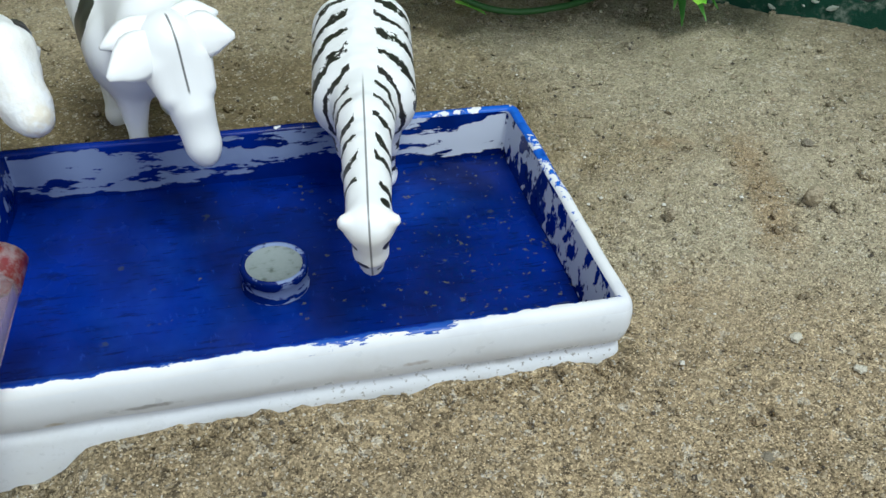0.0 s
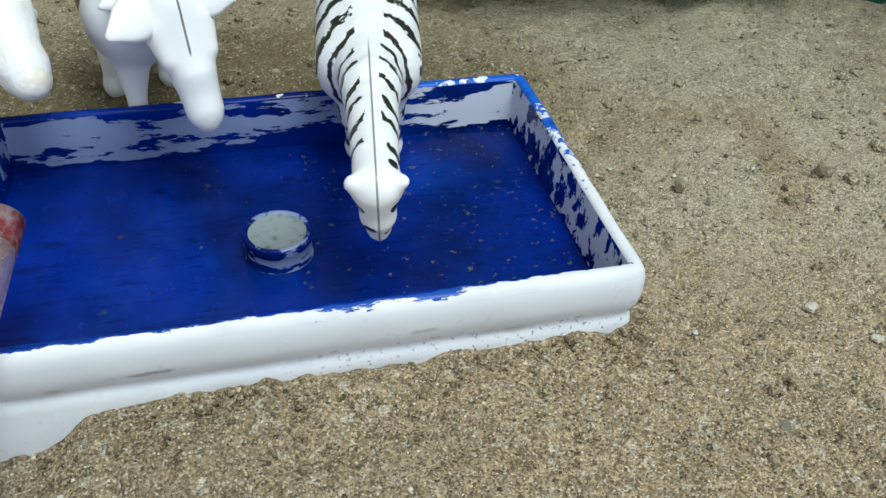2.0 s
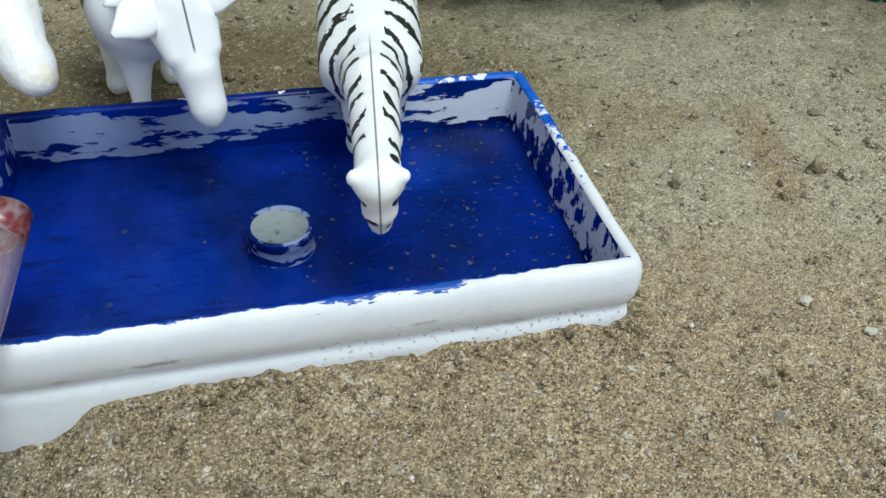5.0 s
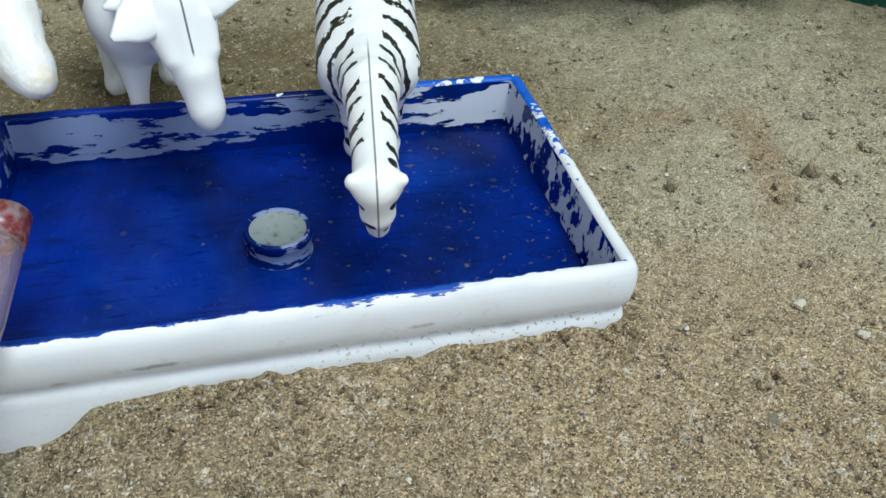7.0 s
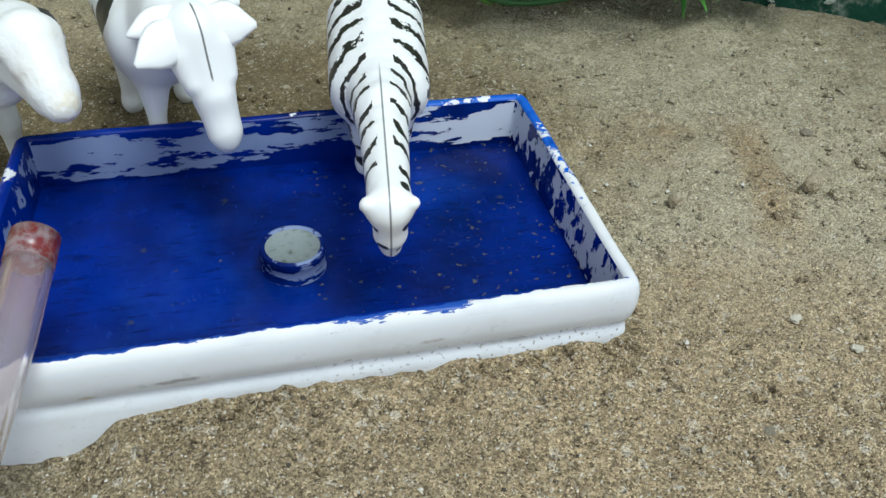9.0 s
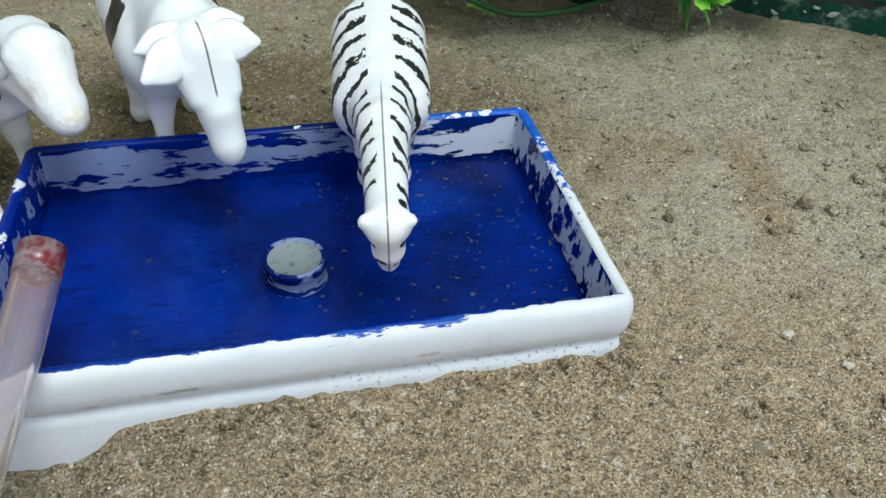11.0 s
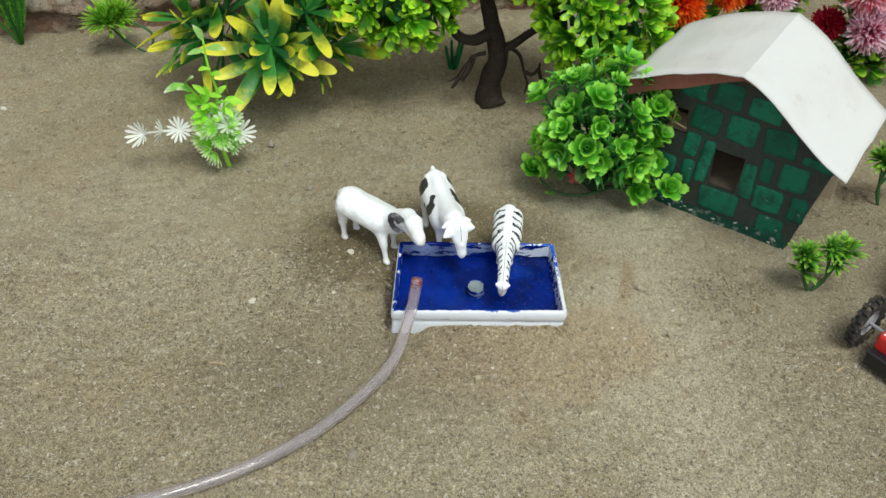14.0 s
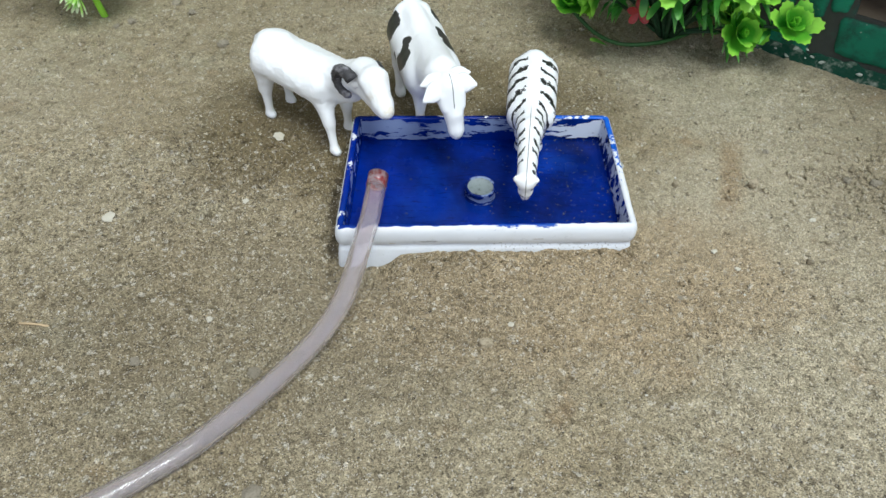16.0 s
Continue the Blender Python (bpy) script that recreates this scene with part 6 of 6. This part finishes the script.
def pompom_mesh(name, rnd, R, mat, n=300):
    """A ruffled ball of short notched petals."""
    s = Soup()
    for i in range(n):
        z = 1 - 1.55 * (i + 0.5) / n
        q = 2.399 * i
        r = math.sqrt(max(0, 1 - z * z))
        d = Vector((r * math.cos(q), r * math.sin(q), z)) + Vector((rnd.uniform(-0.2, 0.2), rnd.uniform(-0.2, 0.2), 0.1))
        for side in (-1, 1):
            v, f = leaf(R * rnd.uniform(0.72, 1.08), R * 0.105, 0.82, 0.4, rnd.uniform(-0.6, 0.4), 4, 0.1)
            v = Blade((x, y + side * 0.16 * x * x / R, z) for x, y, z in v)
            s.add(v, f, aim(d * R * 0.12, d, (0, 0, 1), 1, rnd.uniform(-1.2, 1.2)))
    return s.mesh(name, [mat])


def make_flowers():
    rnd = random.Random(61)
    orange = make_leaf("orange_petal", (0.90, 0.045, 0.006), (0.95, 0.10, 0.010), (0.97, 0.26, 0.03), 0.03, 0.05)
    red = make_leaf("red_petal_long", (0.70, 0.015, 0.05), (0.85, 0.05, 0.10), (0.90, 0.55, 0.62), 0.032, 0.1)
    pink = make_leaf("pink_white_petal", (0.62, 0.06, 0.17), (0.75, 0.22, 0.36), (0.93, 0.74, 0.84), 0.022, 0.05)
    rosy = make_leaf("rosy_petal", (0.75, 0.12, 0.28), (0.85, 0.3, 0.42), (0.88, 0.6, 0.68), 0.014, 0.05)
    deep = make_leaf("deep_red_petal", (0.42, 0.010, 0.035), (0.58, 0.025, 0.06), None, 0.02, 0.2)
    bed = ("plastic flowers, {} pompom blossoms behind the house", "flowers")
    sets = [("orange", (0.30, 0.375), [((0.008, 0, 0.108), 0.036, orange), ((-0.018, -0.012, 0.070), 0.026, orange), ((-0.008, 0.01, 0.14), 0.034, orange), ((0.03, 0.0, 0.075), 0.02, orange)]),
            ("pink and red", (0.385, 0.375), [((-0.012, -0.01, 0.080), 0.021, pink), ((0.018, 0.0, 0.108), 0.020, red), ((-0.036, 0.005, 0.076), 0.016, deep), ((0.006, 0.012, 0.078), 0.020, deep), ((-0.004, 0.0, 0.130), 0.026, pink)]),
            ("red and pale pink", (0.46, 0.35), [((-0.006, 0.0, 0.094), 0.030, red), ((0.002, -0.012, 0.054), 0.025, pink), ((0.032, -0.02, 0.034), 0.014, rosy), ((-0.024, -0.03, 0.016), 0.014, rosy), ((-0.012, 0.005, 0.132), 0.03, pink), ((-0.03, 0.01, 0.05), 0.018, deep), ((0.035, 0.0, 0.08), 0.03, red)])]
    leafm = mesh_of("flower_leaf", *leaf(0.024, 0.012, 0.5, 0.25, 0.4, 6), LEAF_GRASS)
    for word, (x, y), heads in sets:
        plant = thing("flower_stand", bed[0].format(word), "flowers", pose(x, y, 0), "flower stands behind the house")
        for p, R, mat in heads:
            p = Vector(p)
            part("stem", mesh_of("flower_stem", *tube([(p.x * 0.2, p.y * 0.2 + 0.01, -0.003), (p.x * 0.6, p.y + 0.012, p.z * 0.6), p], 0.0016, 6, smooth_steps=3), STEM), parent=plant)
            d = Vector((rnd.uniform(-0.2, 0.1), -0.55, 0.6)).normalized()
            part("blossom", pompom_mesh("blossom", rnd, R * 0.86, mat), parent=plant, m=aim(p, d.orthogonal(), d), label="")
            for i in range(20):
                part("leaf", leafm, parent=plant, m=aim(Vector((p.x * 0.7, p.y * 0.7 + 0.01, p.z * rnd.uniform(0.15, 0.8))), fan(rnd, (0, -0.3, 0.4), 20, 90), (0, 0, 1), rnd.uniform(0.7, 1.3)))
    lone = thing("red_flower", "single faded red plastic flower behind the shrub", "flowers", pose(-0.173, 0.395, 0))
    part("stem", mesh_of("flower_stem", *tube([(0, 0, -0.003), (0, 0, 0.05), (0, -0.02, 0.105)], 0.0015, 6, smooth_steps=3), STEM), parent=lone)
    part("blossom", pompom_mesh("blossom", rnd, 0.017, make_leaf("faded_red", (0.5, 0.03, 0.04), (0.62, 0.06, 0.07), None), 60), parent=lone, m=pose(0, -0.022, 0.108, 50, 0, 0))


make_croton()
make_tree()
make_rosette_bush()
make_sprig()
make_fern()
make_vine()
make_tuft("leaf_tuft", "round plastic tuft of narrow green leaves on a bent stem", (-0.2437, 0.398, 0), [[(0.0, 0, -0.002), (-0.018, 0, 0.010)], [(0.001, 0, -0.002), (0.006, 0.002, 0.02)]], [((-0.034, 0, 0.030), 1.2), ((-0.022, 0.004, 0.036), 0.9)], LEAF_TUFT, 71, 230, 0.025, 0.0016, 84)
make_tuft("leaf_tuft", "small forked plastic sprig with lime leaf tufts before the house", (0.310, 0.034, 0), [[(0, 0, -0.002), (-0.008, 0, 0.016)], [(0.001, 0, -0.002), (0.010, 0, 0.012)]], [((-0.011, 0, 0.033), 0.95), ((0.018, 0.002, 0.034), 0.95), ((-0.009, 0.001, 0.024), 1.0), ((0.014, 0.002, 0.025), 1.0), ((-0.008, 0.002, 0.017), 0.9), ((0.007, 0.004, 0.036), 0.8)], LEAF_SPRIG, 72, 44, 0.017, 0.0026, 82)
make_tuft("leaf_tuft", "small plastic sprig with lime leaf tufts beside the house", (0.4056, 0.136, 0), [[(0, 0, -0.002), (-0.006, 0, 0.02)]], [((-0.010, 0, 0.044), 1.1), ((0.010, 0.002, 0.036), 0.9), ((-0.002, 0.0, 0.058), 0.8)], LEAF_SPRIG, 73, 80, 0.017, 0.0028, 92)
make_stub()
make_flowers()


# ---- toy tractor ----
def make_tractor():
    # own axes: x forward, y to its left, z up
    car = thing("toy_tractor", "red plastic toy tractor with white striped bonnet and muddy tyres", "toy tractor", pose(0.3682, -0.0335, 0, 0, 0, -145.2) @ Matrix.Scale(0.90, 4))
    RED = make_plain("red_toy_plastic", (0.55, 0.02, 0.018), 0.35, (0.25, 0.06, 0.04), 0.35, 60, bump=0.08)
    BLACK = make_plain("black_toy_plastic", (0.010, 0.010, 0.012), 0.45, (0.1, 0.09, 0.08), 0.4, 70, bump=0.15)
    TYRE = make_plain("muddy_rubber", (0.022, 0.02, 0.018), 0.85, (0.34, 0.27, 0.17), 1.0, 140, bump=0.7)
    SILVER = make_plain("silver_hub", (0.55, 0.55, 0.57), 0.4, (0.3, 0.28, 0.25), 0.4, 90, metal=0.4)
    WHITE = make_plain("white_stripe_paint", (0.8, 0.8, 0.8), 0.4)
    bonnet = part("bonnet", box(-0.050, 0.0440, -0.0225, 0.0225, 0.016, 0.031, 0.003, seg=3), RED, car)
    for x in (0.0300, 0.0100):
        for k in range(5):
            part("stripe", box(x + 0.0025 * k, x + 0.0025 * k + 0.0013, -0.0200, 0.0200, 0.0306, 0.0314, 0.0003, seg=1), WHITE, bonnet)
    part("badge", box(0.0240, 0.0278, -0.010, 0.002, 0.0306, 0.0313, 0.0003, seg=1), make_plain("pale_red_badge", (0.6, 0.2, 0.18), 0.4), bonnet)
    part("chassis", box(-0.075, 0.036, -0.012, 0.012, 0.010, 0.018, 0.002), BLACK, car)
    part("bumper", box(0.0400, 0.0510, -0.0225, 0.0225, 0.004, 0.0175, 0.0012), BLACK, car, "black front weight block")
    part("axle", mesh_of("tractor_axle", *tube([(0.026, -0.042, 0.0200), (0.026, 0.042, 0.0200)], 0.0014, 10), SILVER), parent=car)
    part("rear_axle", mesh_of("tractor_axle_rear", *tube([(-0.062, -0.046, 0.030), (-0.062, 0.046, 0.030)], 0.002, 10), SILVER), parent=car)
    part("seat", box(-0.088, -0.060, -0.014, 0.014, 0.040, 0.052, 0.004, seg=3), BLACK, car)
    part("steering_column", mesh_of("tractor_column", *tube([(-0.046, 0, 0.046), (-0.056, 0, 0.064)], 0.0014, 8), BLACK), parent=car)
    ring = [(-0.056 + 0.003 * math.sin(a), 0.010 * math.cos(a), 0.064 + 0.008 * math.sin(a)) for a in [2 * math.pi * k / 24 for k in range(25)]]
    part("steering_wheel", mesh_of("tractor_steering", *tube(ring, 0.0011, 6), BLACK), parent=car)
    for sg in (-1, 1):
        part("mudguard", box(-0.090, -0.036, sg * 0.030 - 0.009, sg * 0.030 + 0.009, 0.058, 0.062, 0.0015), RED, car)
        for x, R, w, n in ((0.026, 0.0205, 0.0090, 18), (-0.062, 0.031, 0.017, 20)):
            s = Soup()
            prof = [(0.55, -0.36), (0.80, -0.48), (0.93, -0.42), (0.97, -0.2), (0.98, 0), (0.97, 0.2), (0.93, 0.42), (0.80, 0.48), (0.55, 0.36)]
            v = [(R * r * math.cos(2 * math.pi * k / 36), w * t, R * r * math.sin(2 * math.pi * k / 36)) for r, t in prof for k in range(36)]
            f = [(i * 36 + k, (i + 1) * 36 + k, (i + 1) * 36 + (k + 1) % 36, i * 36 + (k + 1) % 36) for i in range(len(prof) - 1) for k in range(36)]
            s.add(v, f)
            wheel = part("wheel", s.mesh("tractor_tyre", [TYRE], False), parent=car, m=pose(x, sg * 0.040, R * 0.98), label="muddy black lugged tyre")
            for side in (-1, 1):
                bm = box(-0.0016, 0.0016, 0.0003, w * 0.46, -0.0008, 0.0022)
                for q in bm.verts:
                    q.co.x += side * 0.21 * q.co.y
                    q.co.y *= side
                if side < 0:
                    bmesh.ops.reverse_faces(bm, faces=bm.faces)
                lug = mesh_bm("tyre_lug", bm, TYRE)
                for k in range(n):
                    part("lug", lug, parent=wheel, m=Matrix.Rotation(-2 * math.pi * (k + 0.25 * side) / n, 4, "Y") @ Matrix.Translation((0, 0, R * 0.955)))
            v, f = [], []
            for r, t in ((0.56, -0.30), (0.50, -0.16), (0.30, -0.12), (0.22, -0.30), (0.0, -0.32)):
                v += [(R * r * math.cos(2 * math.pi * k / 24), w * t, R * r * math.sin(2 * math.pi * k / 24)) for k in range(24)]
            for i in range(4):
                f += [(i * 24 + k, i * 24 + (k + 1) % 24, (i + 1) * 24 + (k + 1) % 24, (i + 1) * 24 + k) for k in range(24)]
            for face in (1, -1):
                me = mesh_of("tractor_rim", [(a, b * face, c) for a, b, c in v], f if face > 0 else [tuple(reversed(q)) for q in f], SILVER)
                part("rim", me, parent=wheel)


make_tractor()

# ---- stones, twigs and grit ----
STONES = [(0.1832, 0.0362, 0.0019), (0.1494, 0.0390, 0.0012), (-0.0301, 0.0822, 0.0025), (-0.0416, 0.0382, 0.0014), (-0.0992, 0.0300, 0.0026), (0.0581, -0.0472, 0.0022), (-0.0238, -0.1080, 0.0030), (-0.0281, -0.0568, 0.0022),
          (0.2391, 0.0364, 0.0024), (0.2272, 0.0389, 0.0018), (-0.0732, -0.0490, 0.0020), (-0.0668, 0.1645, 0.0028), (-0.1041, 0.2274, 0.0036), (0.2035, 0.0150, 0.0013), (0.1560, -0.0033, 0.0011), (0.1361, -0.0279, 0.0011), (0.1631, -0.0136, 0.0010), (0.0685, -0.0382, 0.0011), (-0.0483, -0.0296, 0.0012), (0.1961, 0.0594, 0.0014), (0.121, 0.050, 0.0020), (-0.12, 0.19, 0.0022), (-0.128, 0.186, 0.0018), (-0.3637, 0.2891, 0.0022), (-0.3537, 0.2902, 0.0024), (-0.098, 0.208, 0.0026), (-0.088, 0.198, 0.0020)]
shapes = [stone_mesh("pebble", 1.0, s, STONE if s % 3 else PALE_STONE, 0.62) for s in range(6)]
# broad dark patches put the clods' shaded side into their colour
clod = stone_mesh("pebble", 1.0, 9, make_plain("dry_clod", (0.52, 0.44, 0.31), 0.95, (0.20, 0.155, 0.10), 0.8, 1.5, spec=0.1, bump=1.0), 1.1)
for i, (x, y, r) in enumerate(STONES):
    pale = i in (2, 3, 4, 13, 14, 16, 17, 18, 23, 24)
    ob = new("pebble", clod if i in (0, 1, 5) else shapes[(0 if i % 2 else 3) if pale else (1, 2, 4, 5)[i % 4]])
    ob.matrix_basis = pose(x, y, lift(x, y) + (1.0 if i < 2 else 0.35) * r, 0, 0, 67 * i) @ Matrix.Diagonal((r, r, r * (0.45 if i in (2, 4) else 1.25 if i < 2 else 0.95), 1))
    tagged(ob, "pale flat chip of shell on the sand" if pale else "small rough brown pebble on the sand", "pebble", "pebbles on the sand")


def make_grit():
    rnd = random.Random(7)
    mats = [make_plain("grit_tan", (0.34, 0.28, 0.19), 0.9, (0.12, 0.09, 0.06), 0.6, 400), make_plain("grit_dark", (0.06, 0.05, 0.04), 0.9), make_plain("grit_white", (0.62, 0.6, 0.54), 0.7), SAND]
    s = Soup()
    octa = ((1, 0, 0), (-1, 0, 0), (0, 1, 0), (0, -1, 0), (0, 0, 1), (0, 0, -1))
    tri = [(0, 2, 4), (2, 1, 4), (1, 3, 4), (3, 0, 4), (2, 0, 5), (1, 2, 5), (3, 1, 5), (0, 3, 5)]
    lumps = []
    for k in range(5):
        bm = bmesh.new()
        bmesh.ops.create_icosphere(bm, subdivisions=2, radius=1)
        lumps.append(([v.co * (1 + 0.5 * noise.noise(v.co * 1.3 + Vector((k * 5, 0, 0))) + 0.25 * noise.noise(v.co * 3.1 + Vector((k, 4, 0)))) for v in bm.verts], [tuple(v.index for v in f.verts) for f in bm.faces]))
        bm.free()
    for i in range(260):
        x, y = rnd.uniform(0.017, 0.127), -0.0012 - abs(rnd.gauss(0, 0.0035))
        if i % 5 == 0:
            x, y = rnd.choice((rnd.uniform(-0.009, -0.003), rnd.uniform(0.126, 0.131))), rnd.uniform(0.0, 0.07)
        r = 0.0003 + 0.0007 * rnd.random() ** 2
        v, f = lumps[i % 5]
        s.add(v, f, pose(x, y, lift(x, y) + 0.0004, rnd.uniform(0, 40), 0, rnd.uniform(0, 360)) @ Matrix.Diagonal((r, r * 0.85, r * 0.8, 1)), slot=3)
    for i in range(48500):
        clump = i >= 43000
        wide = i % 3 == 0 or i > 15000
        x, y = (rnd.uniform(-0.45, 0.4), rnd.uniform(-0.22, 0.42)) if wide else (rnd.gauss(0.1, 0.09), rnd.gauss(0.0, 0.065))
        if i >= 46500:
            y = rnd.uniform(0.14, 0.42)
        elif clump and i % 2:
            cx, cy = ((-0.12, 0.19), (-0.06, 0.05), (-0.20, 0.10), (0.24, 0.03), (-0.09, -0.02), (0.10, 0.25))[i % 6]
            x, y = rnd.gauss(cx, 0.022), rnd.gauss(cy, 0.018)
        if -0.003 < x < 0.127 and -0.0025 < y < 0.078:
            continue
        r = (0.00022 + 0.00035 * rnd.random() ** 3) * (1.9 if i > 15000 else 1.4 if wide else 1)
        a = rnd.uniform(0, 6.28)
        z = lift(x, y) + 0.0002
        k = rnd.random()
        if clump:
            r = 0.0005 + 0.0013 * rnd.random() ** 2.5
            v, f = lumps[i % 5]
            s.add(v, f, pose(x, y, z + 0.2 * r, rnd.uniform(0, 40), 0, rnd.uniform(0, 360)) @ Matrix.Diagonal((r, r * 0.85, r * 0.75, 1)), slot=3)
            continue
        r *= 0.62 if k > 0.80 and not clump else 1
        slot = 3 if i > 15000 and k < 0.72 else 0 if k < 0.80 else 1 if k < 0.94 else 2
        s.add([(x + r * (p[0] * math.cos(a) * rnd.uniform(0.7, 1.4) - p[1] * math.sin(a)), y + r * (p[0] * math.sin(a) + p[1] * math.cos(a) * rnd.uniform(0.7, 1.3)), z + r * p[2] * rnd.uniform(0.6, 1.1)) for p in octa], tri, slot=slot)
    tagged(new("grit", s.mesh("grit", mats, False)), "loose tan, dark and white grit on the soil", "grit", kind="stuff")


make_grit()


def ground_z(x, y):
    """Height of the built ground sheet at arrays of places."""
    xs, ys = np.array(gx), np.array(gy)
    z = np.array([v[2] for v in gv]).reshape(len(gy), len(gx))
    i = np.clip(np.searchsorted(xs, x) - 1, 0, len(xs) - 2)
    j = np.clip(np.searchsorted(ys, y) - 1, 0, len(ys) - 2)
    u, w = (x - xs[i]) / (xs[i + 1] - xs[i]), (y - ys[j]) / (ys[j + 1] - ys[j])
    return (z[j, i] * (1 - u) + z[j, i + 1] * u) * (1 - w) + (z[j + 1, i] * (1 - u) + z[j + 1, i + 1] * u) * w


def grains_mesh(name, x, y, z, r, rng, mat):
    """Many small four-sided grains in one mesh."""
    n = len(x)
    a = rng.uniform(0, 2 * np.pi, n)
    v = np.zeros((n, 5, 3))
    for k in range(4):
        q = a + np.pi / 2 * k + rng.uniform(-0.35, 0.35, n)
        rk = r * rng.uniform(0.7, 1.25, n)
        v[:, k] = np.stack([x + rk * np.cos(q), y + rk * np.sin(q), z - 0.25 * r], 1)
    v[:, 4] = np.stack([x + r * rng.uniform(-0.4, 0.4, n), y + r * rng.uniform(-0.4, 0.4, n), z + r * rng.uniform(0.55, 1.25, n)], 1)
    o = 5 * np.arange(n)[:, None, None]
    f = (o + np.array([[0, 1, 4], [1, 2, 4], [2, 3, 4], [3, 0, 4]])[None]).reshape(-1)
    me = bpy.data.meshes.new(name)
    me.vertices.add(5 * n)
    me.vertices.foreach_set("co", v.reshape(-1))
    me.loops.add(12 * n)
    me.loops.foreach_set("vertex_index", f.astype(np.int32))
    me.polygons.add(4 * n)
    me.polygons.foreach_set("loop_start", (3 * np.arange(4 * n)).astype(np.int32))
    me.materials.append(mat)
    me.update(calc_edges=True)
    return me


def make_sand_grains():
    rng = np.random.default_rng(12)
    n = 520000
    x = rng.uniform(-0.07, 0.25, n)
    y = rng.uniform(-0.10, 0.17, n)
    r = 0.00012 + 0.00017 * rng.random(n) ** 2.2 + 0.0003 * (rng.random(n) > 0.992)
    thin = np.hypot((x - 0.09) / 0.16, (y + 0.015) / 0.11)
    keep = (rng.random(n) > 1.15 * thin - 0.45) & ~((x > -0.001) & (x < 0.1245) & (y > 0.0) & (y < 0.0745))
    x, y, r = x[keep], y[keep], r[keep]
    tagged(new("sand_grains", grains_mesh("sand_grains", x, y, ground_z(x, y), r, rng, GRAIN)), "loose coarse sand grains on the soil round the tray", "sand", kind="stuff")
    # specks that have fallen into the tray
    n = 420
    x = 0.008 + 0.108 * rng.beta(2.4, 1.5, n)
    y = rng.uniform(0.008, 0.068, n)
    r = 0.00012 + 0.00030 * rng.random(n) ** 3
    z = FLOOR - 0.0003 - 0.0004 + (y * math.tan(radians(1.47)) - x * math.tan(radians(1.96)))
    away = np.hypot(x - 0.0617, y - 0.0322) > 0.009
    tagged(new("tray_specks", grains_mesh("tray_specks", x[away], y[away], z[away], r[away], rng, SPECK)), "dark and tan specks of dirt on the blue tray floor", "dirt", kind="stuff")


_s = Nodes("dirt_speck", 0.6, spec=0.4)
SPECK = _s.colour(_s.mix(_s.band(_s.island(), 0.62, 0.92), (0.010, 0.013, 0.018), (0.20, 0.18, 0.08))).mat
make_sand_grains()
for i, (x, y, a, L) in enumerate(((-0.1155, -0.0295, -10, 0.012), (-0.315, 0.285, 25, 0.012), (0.305, -0.045, 30, 0.010), (0.02, 0.30, 20, 0.03))):
    p = [(x + L * t * math.cos(radians(a)), y + L * t * math.sin(radians(a)), lift(x, y) + 0.0006 + 0.0006 * (k % 2)) for k, t in enumerate((-0.5, 0, 0.5))]
    tagged(new("twig", mesh_of("twig", *tube(p, 0.0005, 6, smooth_steps=2), WOOD)), "short dry straw lying on the sand", "twig", "dry straws on the sand")
